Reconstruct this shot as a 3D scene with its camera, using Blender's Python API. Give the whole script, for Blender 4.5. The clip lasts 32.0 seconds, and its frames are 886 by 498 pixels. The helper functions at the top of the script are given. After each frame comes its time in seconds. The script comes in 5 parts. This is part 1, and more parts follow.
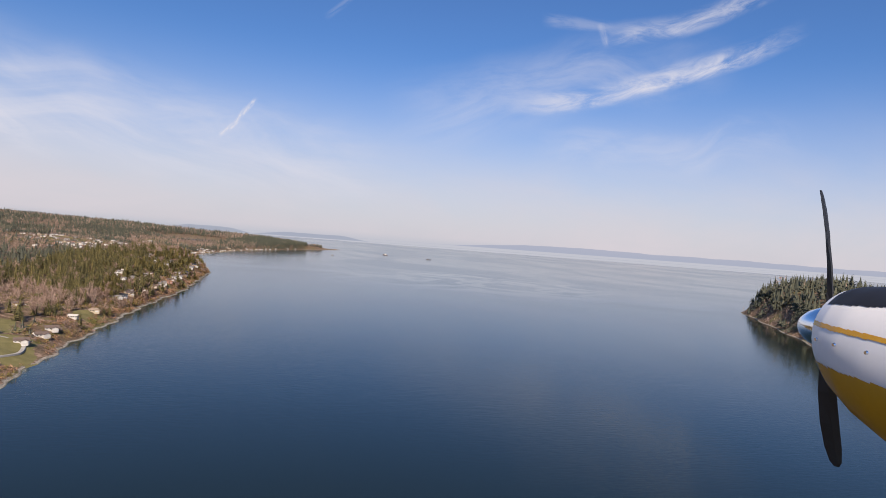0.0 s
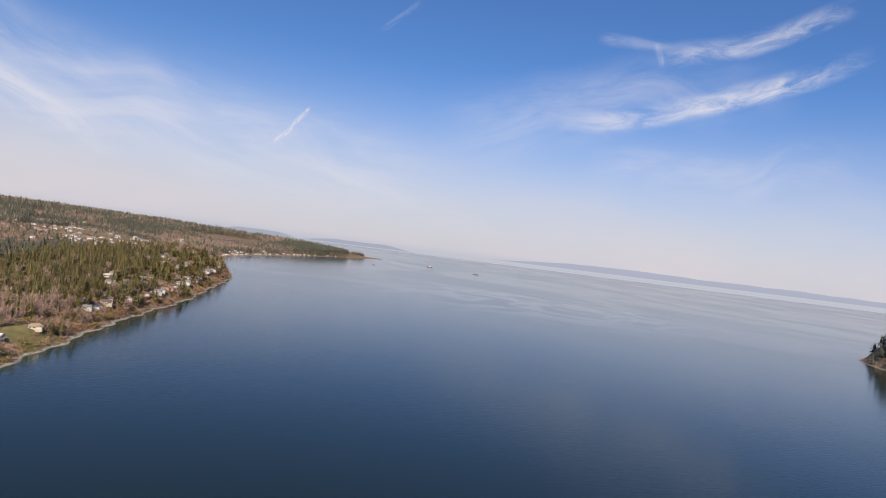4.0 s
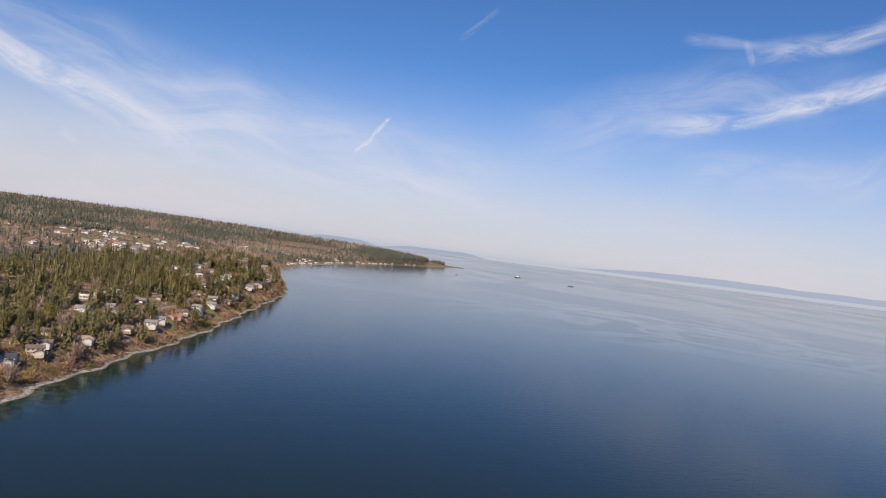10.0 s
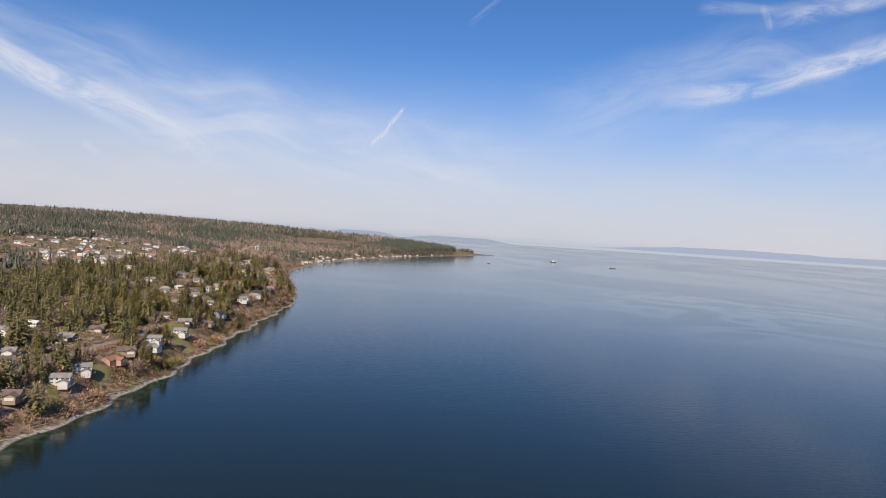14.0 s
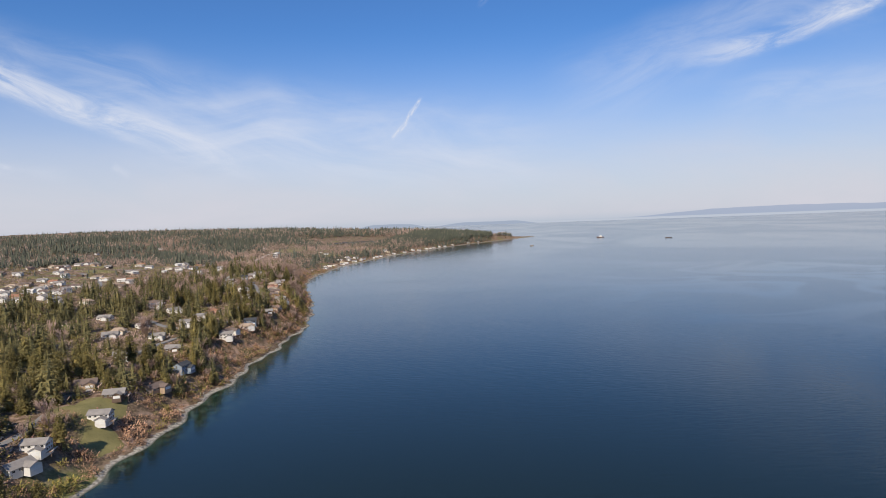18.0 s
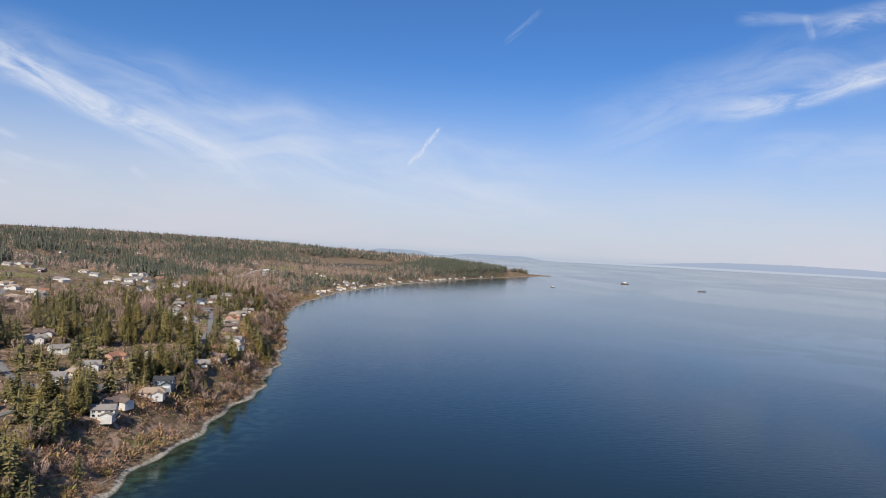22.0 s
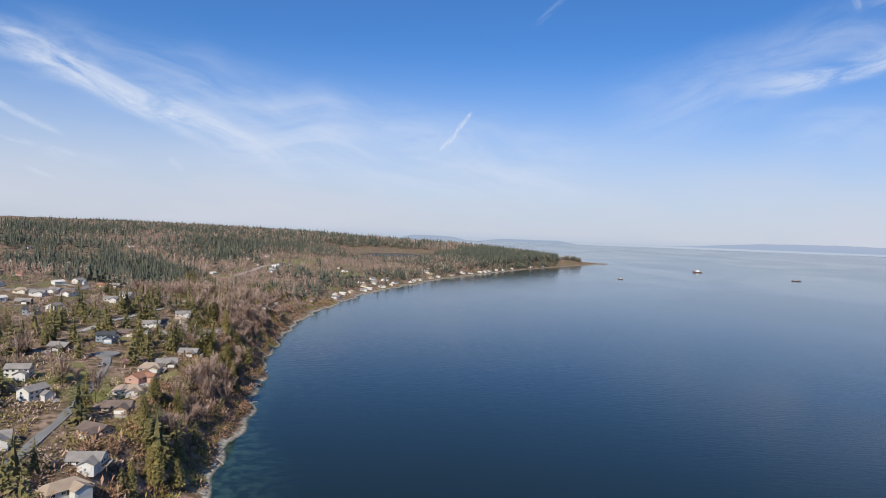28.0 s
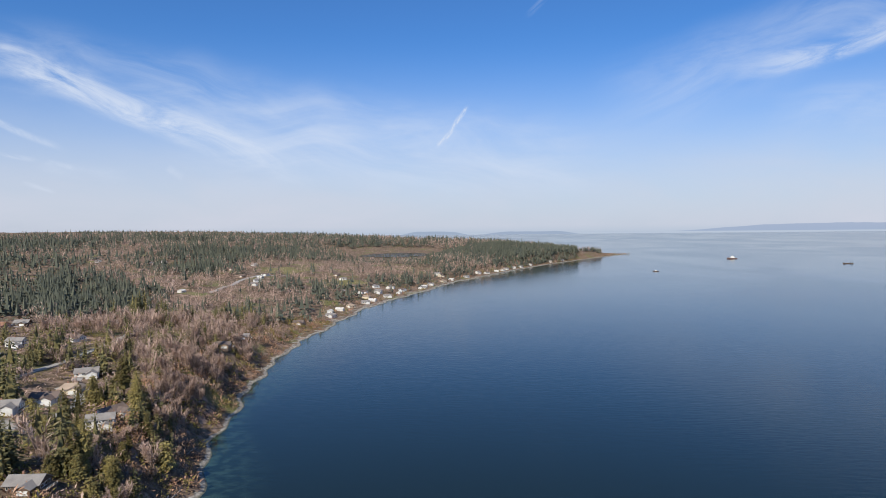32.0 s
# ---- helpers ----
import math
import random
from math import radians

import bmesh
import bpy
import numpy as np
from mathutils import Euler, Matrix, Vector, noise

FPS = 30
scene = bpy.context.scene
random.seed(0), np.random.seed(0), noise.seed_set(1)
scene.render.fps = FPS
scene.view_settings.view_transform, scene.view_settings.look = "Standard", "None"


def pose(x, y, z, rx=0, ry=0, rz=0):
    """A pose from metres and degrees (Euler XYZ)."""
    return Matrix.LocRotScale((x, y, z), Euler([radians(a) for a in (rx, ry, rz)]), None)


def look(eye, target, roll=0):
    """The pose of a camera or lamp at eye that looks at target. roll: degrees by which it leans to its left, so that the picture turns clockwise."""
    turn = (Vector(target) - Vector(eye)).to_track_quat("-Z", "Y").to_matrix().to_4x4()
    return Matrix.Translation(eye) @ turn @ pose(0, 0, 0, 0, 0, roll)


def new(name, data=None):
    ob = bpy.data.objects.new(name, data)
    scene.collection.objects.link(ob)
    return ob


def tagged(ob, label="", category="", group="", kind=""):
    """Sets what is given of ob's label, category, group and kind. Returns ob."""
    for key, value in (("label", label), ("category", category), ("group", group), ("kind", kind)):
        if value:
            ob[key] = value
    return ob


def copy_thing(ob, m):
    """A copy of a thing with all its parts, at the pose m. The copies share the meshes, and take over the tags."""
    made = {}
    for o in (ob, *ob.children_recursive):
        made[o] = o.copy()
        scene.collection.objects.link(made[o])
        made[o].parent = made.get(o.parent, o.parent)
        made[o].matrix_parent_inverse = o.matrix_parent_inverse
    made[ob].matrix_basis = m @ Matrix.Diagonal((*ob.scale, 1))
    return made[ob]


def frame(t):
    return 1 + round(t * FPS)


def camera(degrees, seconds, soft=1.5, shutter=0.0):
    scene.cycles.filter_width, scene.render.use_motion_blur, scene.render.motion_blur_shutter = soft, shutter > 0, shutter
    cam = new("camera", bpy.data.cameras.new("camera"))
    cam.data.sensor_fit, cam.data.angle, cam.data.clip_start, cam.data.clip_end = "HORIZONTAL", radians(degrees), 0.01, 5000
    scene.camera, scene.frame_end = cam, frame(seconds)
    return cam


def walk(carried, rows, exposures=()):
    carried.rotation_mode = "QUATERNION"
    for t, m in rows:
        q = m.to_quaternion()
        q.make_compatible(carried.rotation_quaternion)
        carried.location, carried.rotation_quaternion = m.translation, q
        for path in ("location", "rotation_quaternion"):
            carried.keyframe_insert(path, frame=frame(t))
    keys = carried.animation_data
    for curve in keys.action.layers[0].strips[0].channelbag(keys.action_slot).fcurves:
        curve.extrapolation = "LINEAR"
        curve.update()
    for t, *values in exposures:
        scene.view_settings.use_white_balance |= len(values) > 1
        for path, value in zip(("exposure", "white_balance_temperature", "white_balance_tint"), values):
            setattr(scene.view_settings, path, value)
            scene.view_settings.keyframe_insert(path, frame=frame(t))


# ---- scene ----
cam = camera(70.0, 32.0, soft=0.65)
PATH = [
    (0, look((-0.00, 0.00, 90.66), (30.00, 95.38, 88.80), 4.46)),
    (0.5, look((3.96, 19.33, 90.24), (33.26, 114.93, 88.70), 5.26)),
    (1, look((7.89, 38.66, 89.82), (36.52, 134.46, 88.31), 5.76)),
    (1.5, look((11.74, 57.98, 89.41), (39.71, 153.98, 88.10), 6.12)),
    (2, look((15.49, 77.29, 89.00), (42.70, 173.51, 87.91), 6.51)),
    (2.5, look((19.09, 96.58, 88.61), (45.40, 193.05, 87.76), 6.97)),
    (3, look((22.52, 115.86, 88.22), (47.86, 212.59, 87.54), 7.13)),
    (3.5, look((25.73, 135.11, 87.85), (49.99, 232.13, 87.32), 7.27)),
    (5.5, look((35.89, 211.88, 86.50), (56.03, 309.83, 85.85), 6.72)),
    (6, look((37.72, 231.01, 86.19), (56.84, 329.17, 85.43), 6.69)),
    (6.5, look((39.26, 250.13, 85.87), (57.46, 348.45, 85.01), 6.86)),
    (7, look((40.51, 269.22, 85.55), (57.87, 367.70, 84.69), 7.12)),
    (7.5, look((41.48, 288.29, 85.21), (57.99, 386.92, 84.37), 7.31)),
    (8, look((42.15, 307.35, 84.87), (57.69, 406.13, 83.92), 7.16)),
    (8.5, look((42.55, 326.40, 84.50), (57.06, 425.33, 83.49), 6.76)),
    (9, look((42.70, 345.42, 84.12), (56.09, 444.52, 83.15), 7.12)),
    (9.5, look((42.66, 364.43, 83.72), (54.90, 463.67, 82.89), 7.14)),
    (10, look((42.45, 383.40, 83.32), (53.53, 482.78, 82.48), 7.31)),
    (10.5, look((42.14, 402.34, 82.91), (52.15, 501.84, 82.15), 7.13)),
    (11, look((41.77, 421.24, 82.50), (50.66, 520.84, 81.55), 6.21)),
    (11.5, look((41.37, 440.10, 82.09), (49.17, 539.78, 80.28), 3.16)),
    (12, look((41.00, 458.91, 81.69), (48.10, 558.60, 78.41), 0.79)),
    (12.5, look((40.69, 477.66, 81.30), (47.79, 577.33, 77.46), 1.07)),
    (13, look((40.43, 496.38, 80.92), (47.82, 596.02, 76.88), 2.10)),
    (13.5, look((40.21, 515.07, 80.54), (47.94, 614.71, 77.00), 3.11)),
    (14, look((40.02, 533.77, 80.16), (47.82, 633.41, 77.09), 3.90)),
    (14.5, look((39.83, 552.47, 79.77), (47.16, 652.16, 76.79), 4.34)),
    (16.5, look((38.84, 627.75, 78.13), (42.53, 727.58, 73.67), 1.18)),
    (17, look((38.46, 646.71, 77.69), (41.55, 746.53, 72.63), -0.59)),
    (17.5, look((38.01, 665.67, 77.26), (40.76, 765.49, 71.88), -2.08)),
    (18, look((37.47, 684.59, 76.85), (40.29, 784.42, 71.71), -2.03)),
    (18.5, look((36.83, 703.44, 76.46), (39.93, 803.28, 71.70), -1.67)),
    (19, look((36.08, 722.17, 76.12), (39.40, 822.02, 71.91), -1.08)),
    (19.5, look((35.21, 740.74, 75.83), (38.68, 840.62, 72.29), -0.34)),
    (20, look((34.21, 759.11, 75.61), (37.55, 859.03, 73.14), 0.59)),
    (20.5, look((33.07, 777.27, 75.46), (36.20, 877.20, 73.73), 1.55)),
    (21, look((31.82, 795.21, 75.37), (34.57, 895.16, 74.13), 2.32)),
    (21.5, look((30.47, 812.98, 75.33), (32.70, 912.95, 74.54), 3.07)),
    (22, look((29.05, 830.59, 75.34), (30.80, 930.58, 74.80), 3.21)),
    (22.5, look((27.58, 848.09, 75.38), (28.83, 948.08, 74.97), 3.10)),
    (23, look((26.09, 865.50, 75.43), (26.77, 965.49, 75.15), 2.91)),
    (23.5, look((24.61, 882.84, 75.49), (24.67, 982.84, 75.21), 2.64)),
    (24, look((23.15, 900.15, 75.55), (22.69, 1000.14, 75.06), 2.36)),
    (24.5, look((21.74, 917.44, 75.59), (20.72, 1017.43, 74.74), 2.04)),
    (26.5, look((16.10, 986.12, 75.62), (13.74, 1086.06, 73.30), 1.44)),
    (27, look((14.57, 1003.05, 75.60), (12.01, 1102.99, 73.01), 2.15)),
    (27.5, look((12.94, 1019.85, 75.57), (10.08, 1119.77, 72.70), 2.39)),
    (28, look((11.19, 1036.49, 75.54), (7.78, 1136.38, 72.49), 2.28)),
    (28.5, look((9.30, 1052.95, 75.49), (5.12, 1152.81, 72.35), 2.40)),
    (29, look((7.27, 1069.25, 75.45), (2.18, 1169.07, 72.31), 2.76)),
    (29.5, look((5.14, 1085.42, 75.39), (-0.96, 1185.19, 72.36), 3.39)),
    (30, look((2.92, 1101.47, 75.34), (-3.11, 1201.24, 72.18), 3.76)),
    (30.5, look((0.62, 1117.43, 75.28), (-4.34, 1217.26, 71.98), 3.15)),
    (31, look((-1.74, 1133.33, 75.21), (-5.78, 1233.19, 71.85), 1.85)),
    (31.5, look((-4.13, 1149.17, 75.15), (-7.70, 1249.04, 71.52), 0.52)),
    (32, look((-6.54, 1165.00, 75.09), (-10.33, 1264.86, 71.37), -0.51)),
]
# the film turns a little bluer on the way
walk(cam, PATH, exposures=[(0, 0.0, 6750, 15), (9, 0.0, 6600, 13), (20, 0.0, 6250, 9), (32, 0.0, 5950, 7)])

# ---- light and air ----
SUN_FROM = Vector((-0.30, -0.95, 0.0)).normalized() * math.cos(radians(42)) + Vector((0, 0, math.sin(radians(42))))
sun = new("sun", bpy.data.lights.new("sun", "SUN"))
sun.data.energy, sun.data.angle, sun.data.color = 5.4, radians(0.6), (1.0, 0.885, 0.72)
sun.matrix_world = look(SUN_FROM * 100, (0, 0, 0))

world = bpy.data.worlds.new("world")
scene.world = world
world.use_nodes = True
W = world.node_tree
W.nodes.clear()


def wn(kind, **sets):
    n = W.nodes.new(kind)
    for key, value in sets.items():
        n.inputs[key].default_value = value
    return n


def wmath(op, a, b=0.0, c=0.0, clamp=False):
    n = W.nodes.new("ShaderNodeMath")
    n.operation, n.use_clamp = op, clamp
    for i, v in enumerate((a, b, c)):
        if isinstance(v, (int, float)):
            n.inputs[i].default_value = v
        else:
            W.links.new(v, n.inputs[i])
    return n.outputs[0]


def wramp(value, lo, hi):
    """0 at lo, 1 at hi, soft between."""
    n = W.nodes.new("ShaderNodeMapRange")
    n.interpolation_type = "SMOOTHSTEP"
    W.links.new(value, n.inputs["Value"])
    n.inputs["From Min"].default_value, n.inputs["From Max"].default_value = lo, hi
    return n.outputs["Result"]


def wmix(fac, a, b):
    n = W.nodes.new("ShaderNodeMix")
    n.data_type = "RGBA"
    for v, i in ((fac, 0), (a, 6), (b, 7)):
        if isinstance(v, (int, float, tuple)):
            n.inputs[i].default_value = v
        else:
            W.links.new(v, n.inputs[i])
    return n.outputs[2]


def wnoise(vec, scale, detail=4.0, rough=0.55, warp=0.0):
    n = wn("ShaderNodeTexNoise", Scale=scale, Detail=detail, Roughness=rough, Distortion=warp)
    W.links.new(vec, n.inputs["Vector"])
    return n.outputs["Fac"]


def wvec(x, y, z=0.0):
    n = W.nodes.new("ShaderNodeCombineXYZ")
    for i, v in enumerate((x, y, z)):
        if isinstance(v, (int, float)):
            n.inputs[i].default_value = v
        else:
            W.links.new(v, n.inputs[i])
    return n.outputs[0]


sky = W.nodes.new("ShaderNodeTexSky")
sky.sky_type, sky.sun_disc = "NISHITA", False
sky.sun_elevation, sky.sun_rotation = radians(42), math.atan2(-SUN_FROM.x, SUN_FROM.y) * -1
sky.air_density, sky.dust_density, sky.ozone_density = 1.0, 0.6, 2.5
way = W.nodes.new("ShaderNodeTexCoord").outputs["Generated"]
axes = W.nodes.new("ShaderNodeSeparateXYZ")
W.links.new(way, axes.inputs[0])
ahead = wmath("MAXIMUM", axes.outputs[1], 0.05)
su, sv = wmath("DIVIDE", axes.outputs[0], ahead), wmath("DIVIDE", axes.outputs[2], ahead)
flat = wvec(su, sv)


def streak(u0, v0, u1, v1, width, seed, thick=0.55, fray=0.05, grain=7.0, bow=0.0, under=1.0):
    """A long wisp of cloud from one place of the sky to another, bowed upwards in its middle; under: how wide its lower side is against its upper one."""
    length = math.hypot(u1 - u0, v1 - v0)
    cu, cv = (u1 - u0) / length, (v1 - v0) / length
    du, dv = wmath("SUBTRACT", su, u0), wmath("SUBTRACT", sv, v0)
    along = wmath("ADD", wmath("MULTIPLY", du, cu), wmath("MULTIPLY", dv, cv))
    across = wmath("ADD", wmath("MULTIPLY", du, -cv), wmath("MULTIPLY", dv, cu))
    if bow:
        part_way = wmath("DIVIDE", along, length)
        across = wmath("SUBTRACT", across, wmath("MULTIPLY", wmath("MULTIPLY", part_way, wmath("SUBTRACT", 1.0, part_way)), 4 * bow))
    bend = wmath("MULTIPLY", wmath("SUBTRACT", wnoise(wvec(along, seed), 3.5, 2.0), 0.5), fray * 4)
    across = wmath("ADD", across, bend)
    ragged = wnoise(wvec(wmath("MULTIPLY", along, grain), wmath("MULTIPLY", across, grain * 4), seed), 1.6, 6.0, 0.62, 0.6)
    above = wmath("SUBTRACT", 1.0, wramp(across, width * 0.1, width))
    below = wmath("SUBTRACT", 1.0, wramp(wmath("MULTIPLY", across, -1.0), width * under * 0.1, width * under))
    ends = wmath("MULTIPLY", wramp(along, -0.03 * length, length * 0.2), wmath("SUBTRACT", 1.0, wramp(along, length * 0.75, length * 1.06)))
    return wmath("MULTIPLY", wmath("MULTIPLY", wmath("MULTIPLY", above, below), ends), wmath("MULTIPLY", wramp(ragged, 0.28, 0.72), thick))


GAIN = 9.0  # the sky's own units against those of the finished picture
HAZE = (0.745 * GAIN, 0.72 * GAIN, 0.775 * GAIN, 1)
CLOUD = (0.82 * GAIN, 0.84 * GAIN, 0.92 * GAIN, 1)
tone = sky.outputs[0]
deep = W.nodes.new("ShaderNodeMix")
deep.data_type, deep.blend_type = "RGBA", "MULTIPLY"
deep.inputs[0].default_value = 1.0
W.links.new(tone, deep.inputs[6])
deep.inputs[7].default_value = (0.495, 0.805, 1.20, 1)
tone = deep.outputs[2]
veil = wnoise(wvec(wmath("MULTIPLY", su, 1.6), wmath("MULTIPLY", sv, 5.0)), 1.5, 5.0, 0.6, 0.3)
low = wmath("SUBTRACT", 1.0, wramp(axes.outputs[2], 0.0, 0.30))
milky = wmath("MULTIPLY", wmath("POWER", low, 1.3), wmath("ADD", 0.62, wmath("MULTIPLY", veil, 0.5)), clamp=True)
tone = wmix(milky, tone, HAZE)
for wisp in (
    # the long band and its fainter outer edge, falling towards the shore
    streak(-0.84, 0.318, -0.25, 0.076, 0.046, 3.1, 0.95, 0.008, 5.0, -0.006, 0.7),
    streak(-0.76, 0.283, -0.42, 0.122, 0.012, 3.7, 0.40, 0.004, 7.0, -0.004),
    streak(-0.80, 0.282, -0.09, 0.088, 0.085, 8.4, 0.34, 0.02, 2.6, 0.022),
    streak(-0.62, 0.240, -0.10, 0.095, 0.016, 2.9, 0.15, 0.010, 5.0, 0.024),
    streak(-0.48, 0.150, 0.25, 0.090, 0.10, 4.9, 0.52, 0.03, 2.0),
    # the two bands over the open water
    streak(0.40, 0.224, 1.02, 0.455, 0.036, 5.7, 0.85, 0.010, 6.0, -0.026, 0.6),
    streak(0.20, 0.175, 0.86, 0.375, 0.085, 1.9, 0.36, 0.02, 1.8, 0.012),
    streak(0.58, 0.362, 0.98, 0.545, 0.034, 7.2, 0.60, 0.012, 6.0, -0.010, 0.6),
    streak(0.46, 0.384, 0.62, 0.394, 0.016, 7.9, 0.24, 0.006, 9.0),
    streak(0.572, 0.400, 0.592, 0.360, 0.010, 1.4, 0.30, 0.006, 12.0),
    streak(0.45, 0.170, 1.05, 0.245, 0.06, 6.1, 0.30, 0.03, 2.6),
    # short trails low over the hill
    streak(-0.78, 0.188, -0.645, 0.130, 0.0085, 2.2, 0.60, 0.003, 9.0, -0.003),
    streak(-0.78, 0.124, -0.690, 0.110, 0.0060, 4.2, 0.45, 0.003, 9.0),
    streak(-0.680, 0.108, -0.630, 0.096, 0.0065, 4.6, 0.50, 0.003, 9.0),
    streak(-0.720, 0.076, -0.662, 0.060, 0.0055, 5.2, 0.42, 0.003, 9.0),
    streak(-0.480, 0.098, -0.452, 0.078, 0.0100, 5.9, 0.35, 0.004, 12.0),
    streak(-0.700, 0.100, -0.540, 0.085, 0.020, 6.3, 0.18, 0.010, 6.0),
    streak(-0.047, 0.124, -0.022, 0.148, 0.0052, 6.6, 1.0, 0.004, 40.0),
    streak(-0.026, 0.143, -0.010, 0.172, 0.0050, 6.6, 1.0, 0.004, 40.0),
    streak(-0.014, 0.163, 0.002, 0.188, 0.0046, 2.6, 1.0, 0.004, 40.0),
    streak(0.095, 0.322, 0.155, 0.382, 0.007, 9.3, 0.16, 0.004, 18.0),
):
    tone = wmix(wisp, tone, CLOUD)
# land on the horizon, many kilometres off, with haze put into its colours
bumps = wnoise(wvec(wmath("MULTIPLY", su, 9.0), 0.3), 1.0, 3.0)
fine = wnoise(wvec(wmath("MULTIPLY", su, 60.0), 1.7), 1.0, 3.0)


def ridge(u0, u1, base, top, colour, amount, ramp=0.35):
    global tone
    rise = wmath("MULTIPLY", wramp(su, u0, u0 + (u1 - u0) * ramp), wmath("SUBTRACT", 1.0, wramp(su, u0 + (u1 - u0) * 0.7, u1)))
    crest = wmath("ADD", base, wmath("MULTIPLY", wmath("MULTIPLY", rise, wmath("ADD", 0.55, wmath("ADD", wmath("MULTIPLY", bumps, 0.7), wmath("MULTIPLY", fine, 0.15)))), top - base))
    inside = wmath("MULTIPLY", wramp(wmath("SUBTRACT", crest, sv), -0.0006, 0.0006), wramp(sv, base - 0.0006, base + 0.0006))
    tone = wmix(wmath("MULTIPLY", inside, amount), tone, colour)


# haze colour painted below the horizon, in place of the pale farthest water
BELOW_HAZE = (0.58 * GAIN, 0.62 * GAIN, 0.70 * GAIN, 1)
tone = wmix(wramp(wmath("MULTIPLY", sv, -1.0), -0.001, 0.014), tone, BELOW_HAZE)
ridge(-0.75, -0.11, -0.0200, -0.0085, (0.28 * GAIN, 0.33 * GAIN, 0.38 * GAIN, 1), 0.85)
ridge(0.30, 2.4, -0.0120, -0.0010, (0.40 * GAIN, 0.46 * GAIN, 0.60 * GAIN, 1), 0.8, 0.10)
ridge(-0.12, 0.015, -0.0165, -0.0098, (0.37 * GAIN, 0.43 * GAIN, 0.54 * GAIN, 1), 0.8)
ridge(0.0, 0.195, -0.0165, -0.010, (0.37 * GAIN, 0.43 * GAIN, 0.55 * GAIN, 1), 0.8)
back = wn("ShaderNodeBackground", Strength=0.1)
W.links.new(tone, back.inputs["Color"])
W.links.new(back.outputs[0], W.nodes.new("ShaderNodeOutputWorld").inputs["Surface"])

# ---- materials ----


def material(name, base, other=None, scale=1.0, rough=0.85, metal=0.0, bump=0.0, bump_scale=None, island=0.0, object_random=0.0, fine=None):
    """Two tones mixed by noise at two sizes, with relief; base and other are linear colours."""
    m = bpy.data.materials.new(name)
    m.use_nodes = True
    t = m.node_tree
    b = t.nodes["Principled BSDF"]
    b.inputs["Roughness"].default_value, b.inputs["Metallic"].default_value = rough, metal
    if rough > 0.7:
        b.inputs["Specular IOR Level"].default_value = 0.15
    pos = t.nodes.new("ShaderNodeNewGeometry")
    other = other or tuple(min(1, c * 0.72) for c in base)
    big = t.nodes.new("ShaderNodeTexNoise")
    big.inputs["Scale"].default_value, big.inputs["Detail"].default_value = scale, 3
    t.links.new(pos.outputs["Position"], big.inputs["Vector"])
    small = t.nodes.new("ShaderNodeTexNoise")
    small.inputs["Scale"].default_value, small.inputs["Detail"].default_value = fine or scale * 9, 4
    t.links.new(pos.outputs["Position"], small.inputs["Vector"])
    add = t.nodes.new("ShaderNodeMath")
    add.operation = "MULTIPLY_ADD"
    t.links.new(small.outputs["Fac"], add.inputs[0])
    add.inputs[1].default_value = 0.8
    sub = t.nodes.new("ShaderNodeMath")
    sub.operation = "MULTIPLY_ADD"
    t.links.new(big.outputs["Fac"], sub.inputs[0])
    sub.inputs[1].default_value, sub.inputs[2].default_value = 1.6, -0.7
    t.links.new(sub.outputs[0], add.inputs[2])
    fac = add.outputs[0]
    for source, amount in ((pos.outputs["Random Per Island"], island), ):
        if amount:
            more = t.nodes.new("ShaderNodeMath")
            more.operation = "MULTIPLY_ADD"
            t.links.new(source, more.inputs[0])
            more.inputs[1].default_value = amount
            t.links.new(fac, more.inputs[2])
            shift = t.nodes.new("ShaderNodeMath")
            shift.operation = "SUBTRACT"
            t.links.new(more.outputs[0], shift.inputs[0])
            shift.inputs[1].default_value = amount / 2
            fac = shift.outputs[0]
    mix = t.nodes.new("ShaderNodeMix")
    mix.data_type = "RGBA"
    t.links.new(fac, mix.inputs[0])
    mix.inputs[6].default_value, mix.inputs[7].default_value = (*other, 1), (*base, 1)
    out = mix.outputs[2]
    if object_random:
        info = t.nodes.new("ShaderNodeObjectInfo")
        hsv = t.nodes.new("ShaderNodeHueSaturation")
        span = t.nodes.new("ShaderNodeMapRange")
        t.links.new(info.outputs["Random"], span.inputs["Value"])
        span.inputs["To Min"].default_value, span.inputs["To Max"].default_value = 1 - object_random, 1 + object_random
        t.links.new(span.outputs[0], hsv.inputs["Value"])
        t.links.new(out, hsv.inputs["Color"])
        out = hsv.outputs[0]
    t.links.new(out, b.inputs["Base Color"])
    if bump:
        r = t.nodes.new("ShaderNodeBump")
        r.inputs["Strength"].default_value, r.inputs["Distance"].default_value = bump, 0.05
        grain = t.nodes.new("ShaderNodeTexNoise")
        grain.inputs["Scale"].default_value, grain.inputs["Detail"].default_value = bump_scale or scale * 20, 4
        t.links.new(pos.outputs["Position"], grain.inputs["Vector"])
        t.links.new(grain.outputs["Fac"], r.inputs["Height"])
        t.links.new(r.outputs[0], b.inputs["Normal"])
    return m


